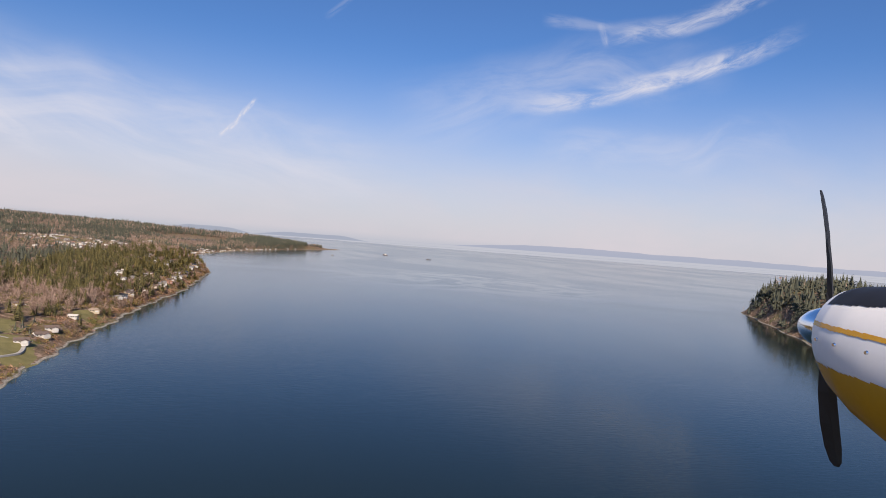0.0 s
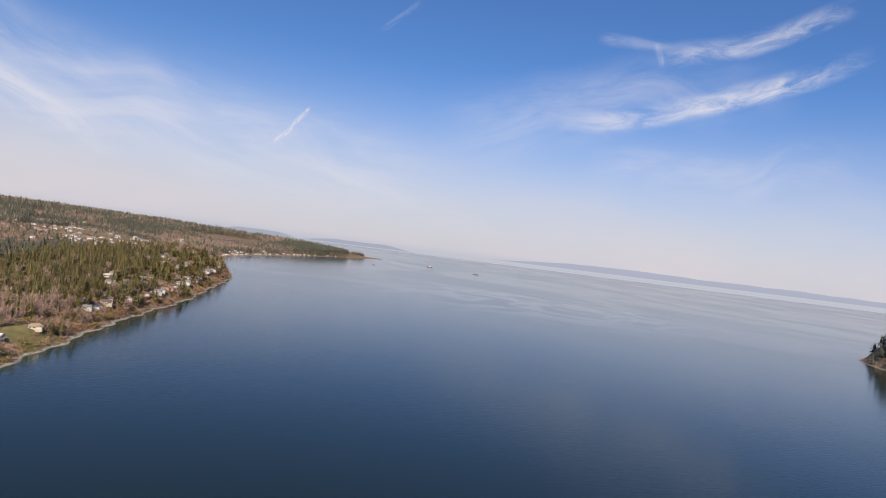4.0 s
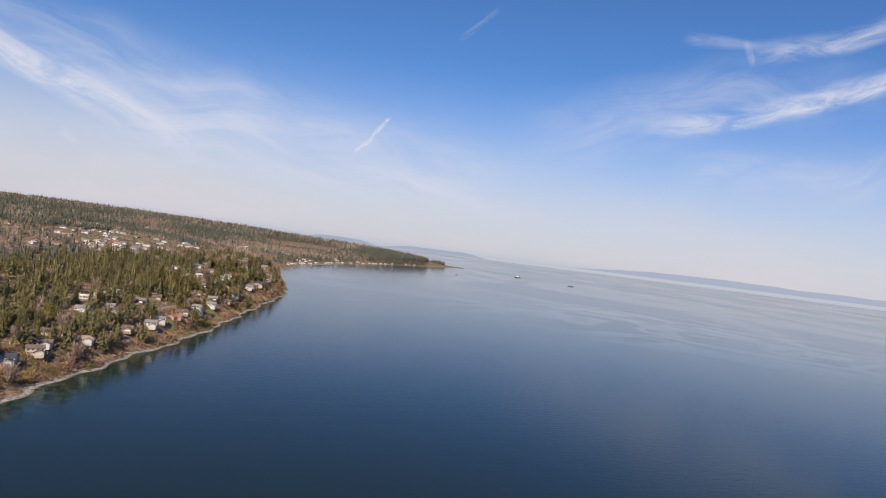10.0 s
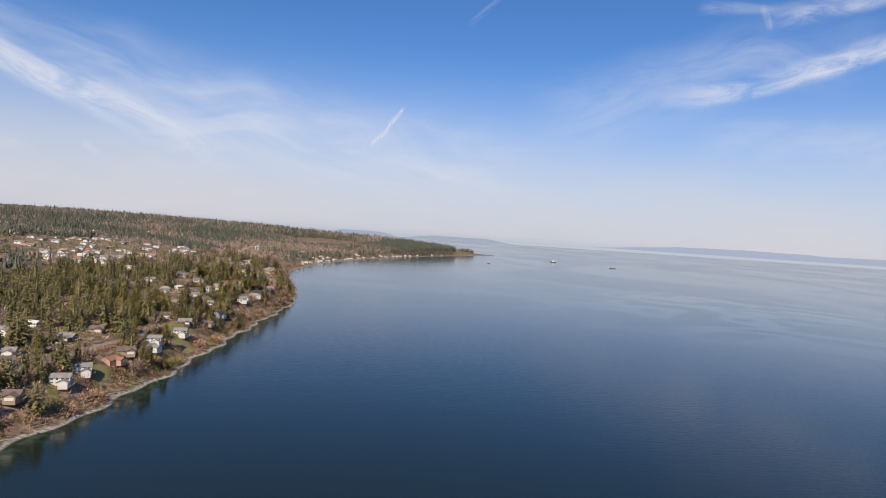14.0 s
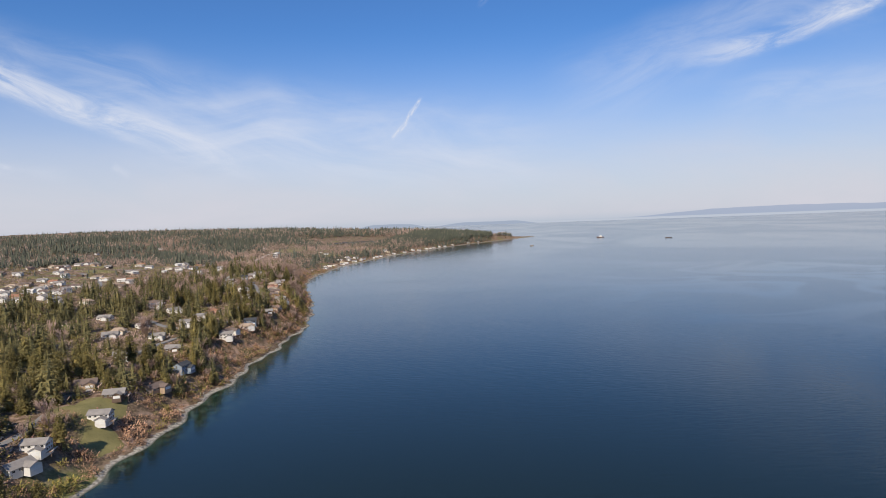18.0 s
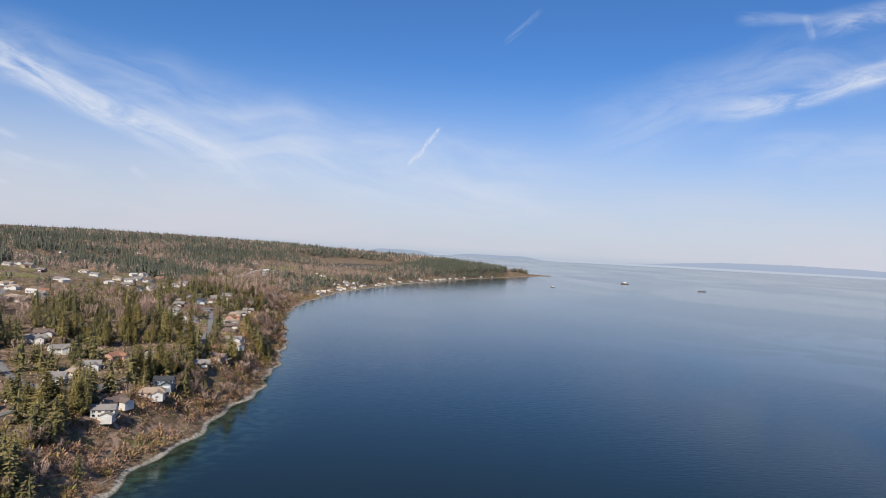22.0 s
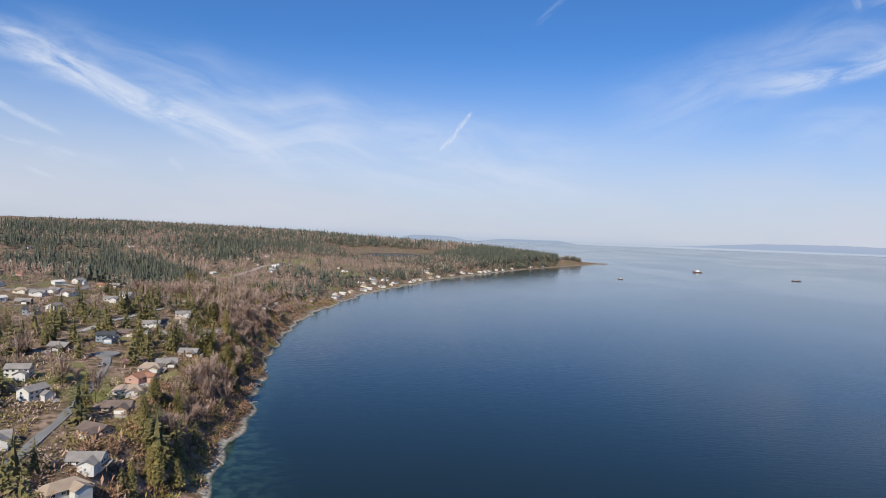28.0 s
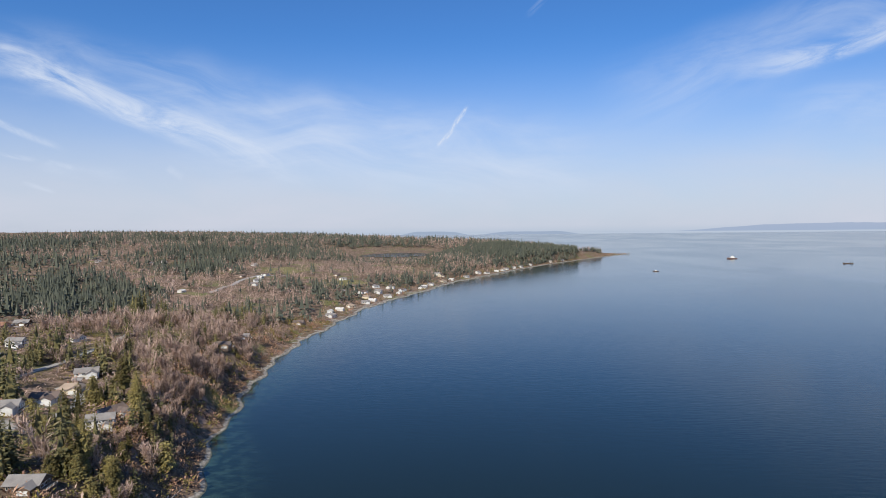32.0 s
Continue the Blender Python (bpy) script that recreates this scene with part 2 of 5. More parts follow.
# the far wood's greyer, bluer tone has distance haze mixed into the colour
NEEDLES_HAZED = material("far conifer needles with haze tint", (0.150, 0.148, 0.100), (0.058, 0.068, 0.055), 0.045, 0.8, island=0.5, fine=0.4)
NEEDLES_NEAR = material("far conifer needles with haze tint near", (0.300, 0.232, 0.076), (0.086, 0.078, 0.034), 0.10, 0.8, island=0.6, object_random=0.4, fine=1.5)
NEEDLES_MID = material("far conifer needles with haze tint on the plateau", (0.255, 0.206, 0.080), (0.070, 0.070, 0.036), 0.08, 0.8, island=0.6, fine=0.9)
BARK = material("bark", (0.16, 0.11, 0.075), (0.07, 0.05, 0.035), 0.8, 0.95)
TWIGS = material("bare twigs", (0.53, 0.378, 0.295), (0.28, 0.194, 0.149), 0.05, 0.9, island=0.5, fine=0.8)
BRUSH = material("brush", (0.50, 0.295, 0.185), (0.20, 0.122, 0.072), 0.08, 0.95, island=0.5, fine=0.9)
SHRUB = material("evergreen shrub leaves", (0.300, 0.235, 0.060), (0.095, 0.085, 0.028), 0.15, 0.8, island=0.5, fine=2.0, object_random=0.3)
GRAVEL = material("beach gravel", (0.46, 0.42, 0.36), (0.26, 0.235, 0.20), 0.25, 0.95, bump=0.5, bump_scale=3.0)
WOODEN = material("driftwood", (0.42, 0.36, 0.29), (0.25, 0.21, 0.17), 0.6, 0.9)
ASPHALT = material("road asphalt", (0.24, 0.23, 0.22), (0.17, 0.162, 0.155), 0.15, 0.92)
CONCRETE = material("drive concrete", (0.42, 0.39, 0.35), (0.30, 0.28, 0.25), 0.3, 0.9)
GLASS = material("window glass", (0.02, 0.024, 0.03), (0.012, 0.014, 0.018), 1.0, 0.08)
TRIM = material("white painted trim", (0.72, 0.70, 0.66), (0.60, 0.58, 0.54), 0.6, 0.6)
DECK = material("deck boards", (0.34, 0.22, 0.15), (0.22, 0.14, 0.09), 0.8, 0.85)
LAWN = material("mown lawn", (0.235, 0.20, 0.085), (0.14, 0.128, 0.052), 0.2, 0.95, bump=0.4, bump_scale=2.0)

# ---- the lie of the land ----
# the coast: x of the waterline along y, and the height of the land behind it
COAST_Y = [-900, 0, 362, 480, 560, 645, 725, 780, 835, 917, 1034, 1108, 1150, 1235, 1300, 1362, 1400, 1490, 1568, 1640, 1731, 1808, 1898, 1980, 2080, 2200, 2334, 2504, 2683, 2750, 2765, 2800, 2860, 3000, 3300, 3700, 4300, 6500]
COAST_X = [-95, -112, -110, -105, -98, -92, -83, -74, -66, -62, -57, -52, -51, -62, -74, -90, -99, -112, -115, -108, -100, -80, -50, -30, 15, 66, 132, 231, 345, 398, 384, 330, 290, 255, 140, -120, -620, -1500]
BLUFF_Y = [-900, 300, 600, 800, 1000, 1120, 1300, 1450, 1540, 1620, 1900, 2150, 2350, 2550, 2640, 2700, 2760, 3000, 6500]
BLUFF_H = [7, 7, 9, 12, 13, 16, 18, 17, 10, 4, 3.5, 6, 12, 15, 9, 2.2, 1.5, 4, 4]
HILL_Y = [-900, 1000, 1500, 1800, 2100, 2700, 3200, 4500, 6500]
HILL_H = [42, 41, 38, 36, 38, 34, 36, 44, 44]


def smooth(t):
    t = np.clip(t, 0.0, 1.0)
    return t * t * (3 - 2 * t)


def wobble(x, y):
    return (np.sin(x * 0.021 + 1.3) * np.cos(y * 0.017) + 0.6 * np.sin(x * 0.05 + y * 0.043 + 2.0) + 0.4 * np.sin(y * 0.11 - x * 0.07))


def inland(x, y):
    """Metres from the waterline, positive on land."""
    edge = np.interp(y, COAST_Y, COAST_X) + 1.6 * np.sin(y * 0.09) + 1.2 * np.sin(y * 0.23 + 1.0)
    d = edge - x
    slope = np.interp(y + 25, COAST_Y, COAST_X) - np.interp(y - 25, COAST_Y, COAST_X)
    d = d / np.sqrt(1 + (slope / 50.0) ** 2)
    east = np.minimum(x - (641 + (y - 586) * 0.625), (905 - y) * 0.85) + 3 * np.sin(y * 0.06)
    east = np.where(y < -400, -50.0, east)
    return np.maximum(d, east)


def height(x, y):
    x, y = np.asarray(x, float), np.asarray(y, float)
    d = inland(x, y)
    bluff = np.interp(y, BLUFF_Y, BLUFF_H)
    hill = np.interp(y, HILL_Y, HILL_H)
    lake = np.exp(-(((x + 180) / 190.0) ** 2 + ((y - 2640) / 440.0) ** 2) ** 2)
    z = np.where(d < 0, np.maximum(d * 0.12, -6.0), np.minimum(d * 0.3, 0.7))
    z = z + (bluff - 0.7) * smooth((d - 0.4 - 7.5 * smooth((y - 1540) / 80.0) - 1.7 * (0.5 + 0.5 * np.sin(y * 0.021 + 0.8)) * (1 - np.exp(-(((y - 1350) / 70.0) ** 2)))) / 24.0) * (d > 0)
    z = z + hill * (1 - np.exp(-np.maximum(d - 30, 0) / 380.0)) * (d > 0)
    z = z + np.where(d > 0, wobble(x, y) * np.clip((d - 8) / 60, 0, 1) * (0.9 + 1.6 * np.clip(d / 600, 0, 1)), 0)
    z = z + np.where((x > 300) & (y < 1000), 34.0 * smooth((d - 2) / 60.0), 0.0)
    z = z + np.where(d > 0, 4.0 * np.exp(-(((x - 110) / 110.0) ** 2 + ((y - 2560) / 190.0) ** 2)) + 7.0 * np.exp(-(((x - 285) / 24.0) ** 2 + ((y - 2690) / 30.0) ** 2)), 0.0) * np.clip(d / 30, 0, 1)
    return np.where(d > 60, z * (1 - lake) + 1.2 * lake, z)

# ---- helpers for building ----


def part(name, bm, mat, parent=None, label=""):
    """Links a bmesh, or a ready mesh, as one object under a thing or a part."""
    if isinstance(bm, bmesh.types.BMesh):
        me = bpy.data.meshes.new(name)
        bm.to_mesh(me)
        bm.free()
    else:
        me = bm
    if not me.materials:
        for m in mat if isinstance(mat, (list, tuple)) else (mat,):
            me.materials.append(m)
    ob = new(name, me)
    ob.parent = parent
    if label:
        tagged(ob, label)
    return ob


def box(bm, x0, x1, y0, y1, z0, z1, m=None):
    vs = [bm.verts.new(Vector(c) if m is None else m @ Vector(c)) for c in ((x0, y0, z0), (x1, y0, z0), (x1, y1, z0), (x0, y1, z0), (x0, y0, z1), (x1, y0, z1), (x1, y1, z1), (x0, y1, z1))]
    for f in ((3, 2, 1, 0), (4, 5, 6, 7), (0, 1, 5, 4), (1, 2, 6, 5), (2, 3, 7, 6), (3, 0, 4, 7)):
        bm.faces.new([vs[i] for i in f])


def boxes(*spans):
    bm = bmesh.new()
    for s in spans:
        box(bm, *s)
    return bm


def mesh_from(name, verts, quads, mat, smooth_faces=False):
    """A mesh from arrays of places (n, 3) and of four-cornered faces (m, 4)."""
    me = bpy.data.meshes.new(name)
    me.vertices.add(len(verts))
    me.vertices.foreach_set("co", np.asarray(verts, np.float32).ravel())
    me.loops.add(quads.size)
    me.loops.foreach_set("vertex_index", quads.astype(np.int32).ravel())
    me.polygons.add(len(quads))
    me.polygons.foreach_set("loop_start", np.arange(0, quads.size, quads.shape[1], dtype=np.int32))
    me.polygons.foreach_set("use_smooth", np.full(len(quads), smooth_faces))
    me.update(calc_edges=True)
    for m in mat if isinstance(mat, (list, tuple)) else (mat,):
        me.materials.append(m)
    return me


rng = np.random.default_rng(7)

# ---- the land ----


def spread(a, b, n, power):
    t = np.linspace(0, 1, n)
    return a + (b - a) * t ** power


# rows follow the coast: fine at the bluff, coarse on the hill
def land_sheet(name, ys, ds, edge, sign, mats):
    Y, Dd = np.meshgrid(ys, ds, indexing="ij")
    X = np.interp(Y, *edge) - sign * Dd
    Z = height(X, Y)
    Z = np.where(inland(X, Y) < 0, np.minimum(Z, -0.05), Z)
    n, m = Y.shape
    idx = np.arange(n * m).reshape(n, m)
    quads = np.stack([idx[:-1, :-1], idx[1:, :-1], idx[1:, 1:], idx[:-1, 1:]], -1).reshape(-1, 4)
    if sign < 0:
        quads = quads[:, ::-1]
    me = mesh_from(name, np.stack([X, Y, Z], -1).reshape(-1, 3), quads, mats, True)
    return tagged(new(name, me), kind="structure")


def ground_material():
    """Meadow, leaf litter and bare earth in patches, gravel along the tide line."""
    m = bpy.data.materials.new("ground")
    m.use_nodes = True
    t = m.node_tree
    b = t.nodes["Principled BSDF"]
    b.inputs["Roughness"].default_value, b.inputs["Specular IOR Level"].default_value = 0.95, 0.15
    pos = t.nodes.new("ShaderNodeNewGeometry")
    sep = t.nodes.new("ShaderNodeSeparateXYZ")
    t.links.new(pos.outputs["Position"], sep.inputs[0])

    def noise_at(scale, detail=4):
        n = t.nodes.new("ShaderNodeTexNoise")
        n.inputs["Scale"].default_value, n.inputs["Detail"].default_value = scale, detail
        t.links.new(pos.outputs["Position"], n.inputs["Vector"])
        return n.outputs["Fac"]

    def step(v, lo, hi):
        n = t.nodes.new("ShaderNodeMapRange")
        n.interpolation_type = "SMOOTHSTEP"
        t.links.new(v, n.inputs["Value"])
        n.inputs["From Min"].default_value, n.inputs["From Max"].default_value = lo, hi
        return n.outputs["Result"]

    def mix(f, a, c):
        n = t.nodes.new("ShaderNodeMix")
        n.data_type = "RGBA"
        t.links.new(f, n.inputs[0])
        for v, i in ((a, 6), (c, 7)):
            if isinstance(v, tuple):
                n.inputs[i].default_value = (*v, 1)
            else:
                t.links.new(v, n.inputs[i])
        return n.outputs[2]

    litter = mix(step(noise_at(0.9), 0.35, 0.7), (0.095, 0.068, 0.043), (0.20, 0.142, 0.09))
    green = mix(step(noise_at(1.4), 0.3, 0.7), (0.10, 0.11, 0.035), (0.22, 0.20, 0.08))
    heath = mix(step(noise_at(0.32, 5), 0.40, 0.62), (0.125, 0.082, 0.052), (0.34, 0.235, 0.172))
    litter = mix(step(noise_at(0.09, 4), 0.36, 0.62), litter, heath)
    tone = mix(step(noise_at(0.035, 6), 0.53, 0.68), litter, green)
    sand = mix(step(noise_at(0.9, 4), 0.30, 0.70), (0.17, 0.15, 0.125), (0.42, 0.38, 0.315))
    wet = mix(step(sep.outputs[2], 0.02, 0.22), (0.10, 0.10, 0.075), sand)
    edge = t.nodes.new("ShaderNodeMath")
    edge.operation = "MULTIPLY_ADD"
    t.links.new(noise_at(0.22, 5), edge.inputs[0])
    edge.inputs[1].default_value = 1.6
    t.links.new(sep.outputs[2], edge.inputs[2])
    tone = mix(step(edge.outputs[0], 1.3, 1.55), wet, tone)
    t.links.new(tone, b.inputs["Base Color"])
    r = t.nodes.new("ShaderNodeBump")
    r.inputs["Strength"].default_value, r.inputs["Distance"].default_value = 0.6, 0.4
    t.links.new(noise_at(0.8), r.inputs["Height"])
    t.links.new(r.outputs[0], b.inputs["Normal"])
    return m


GROUND = ground_material()
ys = np.concatenate([np.arange(-900, 340, 20), np.arange(340, 1700, 4.0), np.arange(1700, 2900, 8.0), spread(2900, 6400, 90, 1.5)])
ds = np.concatenate([np.array([-60, -40, -25, -16, -10, -7]), np.arange(-5, 12, 0.9), np.arange(12, 34, 1.6), np.arange(34, 120, 5.0), spread(120, 3800, 90, 1.8)])
ground = tagged(land_sheet("ground", ys, ds, (COAST_Y, COAST_X), 1, [GROUND]), "gravel beach, brown bluff and wooded hillside", "ground")
east_edge = ([-500, 586, 898, 960], [-30, 641, 836, 875])
tagged(land_sheet("ground_east", np.arange(-380, 960, 12.0), np.concatenate([np.arange(-40, 40, 4.0), spread(40, 900, 24, 1.6)]), east_edge, -1, [GROUND]), "wooded point across the water", "ground")


def water_material():
    """Deep blue-green water, paler over the shallows, with wind patches in its gloss."""
    m = bpy.data.materials.new("sea water")
    m.use_nodes = True
    t = m.node_tree
    b = t.nodes["Principled BSDF"]
    b.inputs["IOR"].default_value = 1.33
    b.inputs["Specular IOR Level"].default_value = 0.42
    b.inputs["Specular Tint"].default_value = (0.74, 0.92, 1.0, 1)
    pos = t.nodes.new("ShaderNodeNewGeometry")
    att = t.nodes.new("ShaderNodeAttribute")
    att.attribute_name = "shallow"
    patch = t.nodes.new("ShaderNodeTexNoise")
    patch.inputs["Scale"].default_value, patch.inputs["Detail"].default_value, patch.inputs["Distortion"].default_value = 0.004, 4, 1.2
    stretch = t.nodes.new("ShaderNodeVectorMath")
    stretch.operation = "MULTIPLY"
    stretch.inputs[1].default_value = (0.8, 0.45, 1)
    t.links.new(pos.outputs["Position"], stretch.inputs[0])
    t.links.new(stretch.outputs[0], patch.inputs["Vector"])
    bed = t.nodes.new("ShaderNodeTexNoise")
    bed.inputs["Scale"].default_value, bed.inputs["Detail"].default_value = 0.24, 7
    t.links.new(pos.outputs["Position"], bed.inputs["Vector"])
    ramp = t.nodes.new("ShaderNodeValToRGB")
    ramp.color_ramp.elements[0].color, ramp.color_ramp.elements[0].position = (0.012, 0.024, 0.016, 1), 0.44
    ramp.color_ramp.elements[1].color, ramp.color_ramp.elements[1].position = (0.036, 0.066, 0.048, 1), 0.60
    t.links.new(bed.outputs["Fac"], ramp.inputs[0])
    mix = t.nodes.new("ShaderNodeMix")
    mix.data_type = "RGBA"
    t.links.new(att.outputs["Fac"], mix.inputs[0])
    mix.inputs[6].default_value = (0.0092, 0.0158, 0.0100, 1)
    t.links.new(ramp.outputs[0], mix.inputs[7])
    t.links.new(mix.outputs[2], b.inputs["Base Color"])
    gloss = t.nodes.new("ShaderNodeMapRange")
    t.links.new(patch.outputs["Fac"], gloss.inputs["Value"])
    gloss.inputs["From Min"].default_value, gloss.inputs["From Max"].default_value = 0.40, 0.60
    gloss.inputs["To Min"].default_value, gloss.inputs["To Max"].default_value = 0.11, 0.14
    # smooth slicks: thin curling bands, most of them off the point
    curl = t.nodes.new("ShaderNodeTexNoise")
    curl.inputs["Scale"].default_value, curl.inputs["Detail"].default_value, curl.inputs["Distortion"].default_value = 0.0050, 1.6, 1.7
    t.links.new(pos.outputs["Position"], curl.inputs["Vector"])

    def span(value, lo, hi):
        n = t.nodes.new("ShaderNodeMapRange")
        n.interpolation_type = "SMOOTHSTEP"
        t.links.new(value, n.inputs["Value"])
        n.inputs["From Min"].default_value, n.inputs["From Max"].default_value = lo, hi
        return n.outputs["Result"]

    def calc(op, a, c):
        n = t.nodes.new("ShaderNodeMath")
        n.operation = op
        for i, v in enumerate((a, c)):
            if isinstance(v, float):
                n.inputs[i].default_value = v
            else:
                t.links.new(v, n.inputs[i])
        return n.outputs[0]

    away = t.nodes.new("ShaderNodeVectorMath")
    away.operation = "DISTANCE"
    t.links.new(pos.outputs["Position"], away.inputs[0])
    away.inputs[1].default_value = (480, 1250, 0)
    band = span(calc("ABSOLUTE", calc("SUBTRACT", curl.outputs["Fac"], 0.5), 0.0), 0.085, 0.004)
    slick = calc("MULTIPLY", band, calc("MAXIMUM", span(away.outputs["Value"], 380.0, 150.0), 0.015))
    mixed = t.nodes.new("ShaderNodeMix")
    t.links.new(slick, mixed.inputs[0])
    t.links.new(gloss.outputs[0], mixed.inputs[2])
    mixed.inputs[3].default_value = 0.06
    t.links.new(mixed.outputs[0], b.inputs["Roughness"])
    t.links.new(calc("ADD", calc("MULTIPLY", slick, 0.16), 0.50), b.inputs["Specular IOR Level"])
    r = t.nodes.new("ShaderNodeBump")
    r.inputs["Strength"].default_value, r.inputs["Distance"].default_value = 0.12, 0.12
    rip = t.nodes.new("ShaderNodeTexNoise")
    rip.inputs["Scale"].default_value, rip.inputs["Detail"].default_value = 0.55, 4
    long_waves = t.nodes.new("ShaderNodeVectorMath")
    long_waves.operation = "MULTIPLY"
    long_waves.inputs[1].default_value = (0.3, 1, 1)
    t.links.new(pos.outputs["Position"], long_waves.inputs[0])
    t.links.new(long_waves.outputs[0], rip.inputs["Vector"])
    t.links.new(rip.outputs["Fac"], r.inputs["Height"])
    t.links.new(calc("SUBTRACT", 0.40, calc("MULTIPLY", slick, 0.34)), r.inputs["Strength"])
    t.links.new(r.outputs[0], b.inputs["Normal"])
    return m


WATER = water_material()
# the sea: rows along y, fine near the coast, out to the horizon on every side
sy = np.concatenate([np.array([-9000, -3000, -1200]), np.arange(-900, 340, 40.0), np.arange(340, 1700, 6.0), np.arange(1700, 3000, 16.0), np.array([3300, 3800, 4500, 6500, 12000])])
sd = np.concatenate([np.array([14.0, 4.0]), np.arange(0, -40, -2.5), np.array([-48, -60, -90, -200, -600, -1500, -4000, -9500])])
Y, Dd = np.meshgrid(sy, sd, indexing="ij")
X = np.interp(Y, COAST_Y, COAST_X) - Dd
idx = np.arange(Y.size).reshape(Y.shape)
quads = np.stack([idx[:-1, :-1], idx[:-1, 1:], idx[1:, 1:], idx[1:, :-1]], -1).reshape(-1, 4)[:, ::-1]
sea = mesh_from("water", np.stack([X, Y, np.zeros_like(X)], -1).reshape(-1, 3), quads, WATER, True)
shallow = sea.attributes.new("shallow", "FLOAT", "POINT")
reach = 20 + 10 * np.sin(Y * 0.013) + 7 * np.sin(Y * 0.047 + 1) + 5 * np.exp(-(((Y - 1330) / 90) ** 2))
shallow.data.foreach_set("value", np.clip(1 + Dd / reach, 0, 1).ravel().astype(np.float32) ** 1.2)
tagged(new("water", sea), "calm deep blue sea water with smooth slicks", "water", kind="structure")
lake = bmesh.new()
bmesh.ops.create_circle(lake, cap_ends=True, radius=1, segments=40, matrix=Matrix.Translation((-190, 2810, 2.6)) @ Matrix.Diagonal((125, 175, 1, 1)))
tagged(part("lagoon_water", lake, WATER), "small blue lagoon behind the headland", "water", kind="structure")

# ---- roads ----


def road(name, places, width, mat, label, lift=0.03):
    p = np.array(places, float)
    s = np.concatenate([[0], np.cumsum(np.hypot(*np.diff(p, axis=0).T))])
    at = np.arange(0, s[-1] + 2, 3.0)
    x, y = np.interp(at, s, p[:, 0]), np.interp(at, s, p[:, 1])
    for _ in range(6):
        x[1:-1], y[1:-1] = (x[:-2] + 2 * x[1:-1] + x[2:]) / 4, (y[:-2] + 2 * y[1:-1] + y[2:]) / 4
    tx, ty = np.gradient(x), np.gradient(y)
    ln = np.hypot(tx, ty)
    z = np.max([height(x + o * ty / ln, y - o * tx / ln) for o in (-width / 2, 0, width / 2)], axis=0) + lift
    for _ in range(8):
        z[1:-1] = (z[:-2] + 2 * z[1:-1] + z[2:]) / 4
    rows = [np.stack([x + o * ty / ln, y - o * tx / ln, z + dz], -1) for o, dz in ((-width / 2 - 0.3, -0.9), (-width / 2, 0), (0, 0.06), (width / 2, 0), (width / 2 + 0.3, -0.9))]
    v = np.stack(rows, 1)
    i = np.arange(v.shape[0] * 5).reshape(-1, 5)
    q = np.stack([i[:-1, :-1], i[:-1, 1:], i[1:, 1:], i[1:, :-1]], -1).reshape(-1, 4)
    ROADS.append((x, y, width))
    return tagged(new(name, mesh_from(name, v.reshape(-1, 3), q, mat)), label, "road", kind="structure")


ROADS = []
road("road_shore", [(-106, 985), (-104, 1020), (-98, 1049), (-95, 1060), (-90, 1072), (-87, 1092), (-84, 1114), (-84, 1139), (-91, 1172), (-97, 1195), (-99, 1206), (-104, 1221), (-111, 1242), (-116, 1256), (-122, 1270), (-127, 1278)], 3.0, ASPHALT, "narrow grey asphalt lane between the houses")
road("road_side", [(-160, 1306), (-160, 1318), (-161, 1332), (-168, 1376), (-171, 1400), (-177, 1447), (-190, 1500)], 3.5, CONCRETE, "pale asphalt side road on the plateau")
road("road_lane", [(-91, 1072), (-108, 1060), (-124, 1066), (-146, 1090)], 3.5, ASPHALT, "short asphalt lane to the back houses")
road("road_upper", [(-220, 1180), (-240, 1230), (-272, 1290), (-310, 1315), (-345, 1345), (-320, 1380), (-262, 1420), (-235, 1446), (-247, 1456), (-259, 1553)], 3.5, ASPHALT, "asphalt street through the upper houses")
road("road_south", [(-120, 740), (-108, 789), (-105, 806), (-100, 828), (-97, 858), (-92, 880), (-96, 905)], 3.2, ASPHALT, "asphalt lane under the trees")
road("road_yards", [(-137, 1324), (-131, 1333), (-128, 1346), (-133, 1368), (-150, 1380)], 3.4, CONCRETE, "pale concrete lane past the last houses")
road("road_hill", [(-246, 1740), (-250, 1766), (-254, 1820), (-257, 1879), (-250, 1905), (-225, 1930)], 5.0, CONCRETE, "pale road climbing the bare hillside")
road("footpath", [(-150, 395), (-128, 400), (-119, 420), (-122, 440), (-140, 452)], 2.2, CONCRETE, "pale winding path through a lawn")

# ---- lawns ----


def lawn(cx, cy, rx, ry):
    """A mown patch that follows the ground, with an uneven edge."""
    rings, turns = 7, 36
    a = np.linspace(0, 2 * np.pi, turns + 1)[None, :]
    k = np.linspace(0.02, 1, rings)[:, None]
    edge = 1 + 0.12 * np.sin(3 * a + cx) + 0.08 * np.sin(5 * a + cy)
    x, y = cx + rx * k * edge * np.cos(a), cy + ry * k * edge * np.sin(a)
    z = height(x, y) + np.where(k > 0.98, -0.1, 0.14)
    i = np.arange(x.size).reshape(x.shape)
    q = np.stack([i[:-1, :-1], i[1:, :-1], i[1:, 1:], i[:-1, 1:]], -1).reshape(-1, 4)
    return tagged(new("lawn", mesh_from("lawn", np.stack([x, y, z], -1).reshape(-1, 3), q, LAWN, True)), "mown green-brown lawn between house and bluff", "lawn", kind="structure")


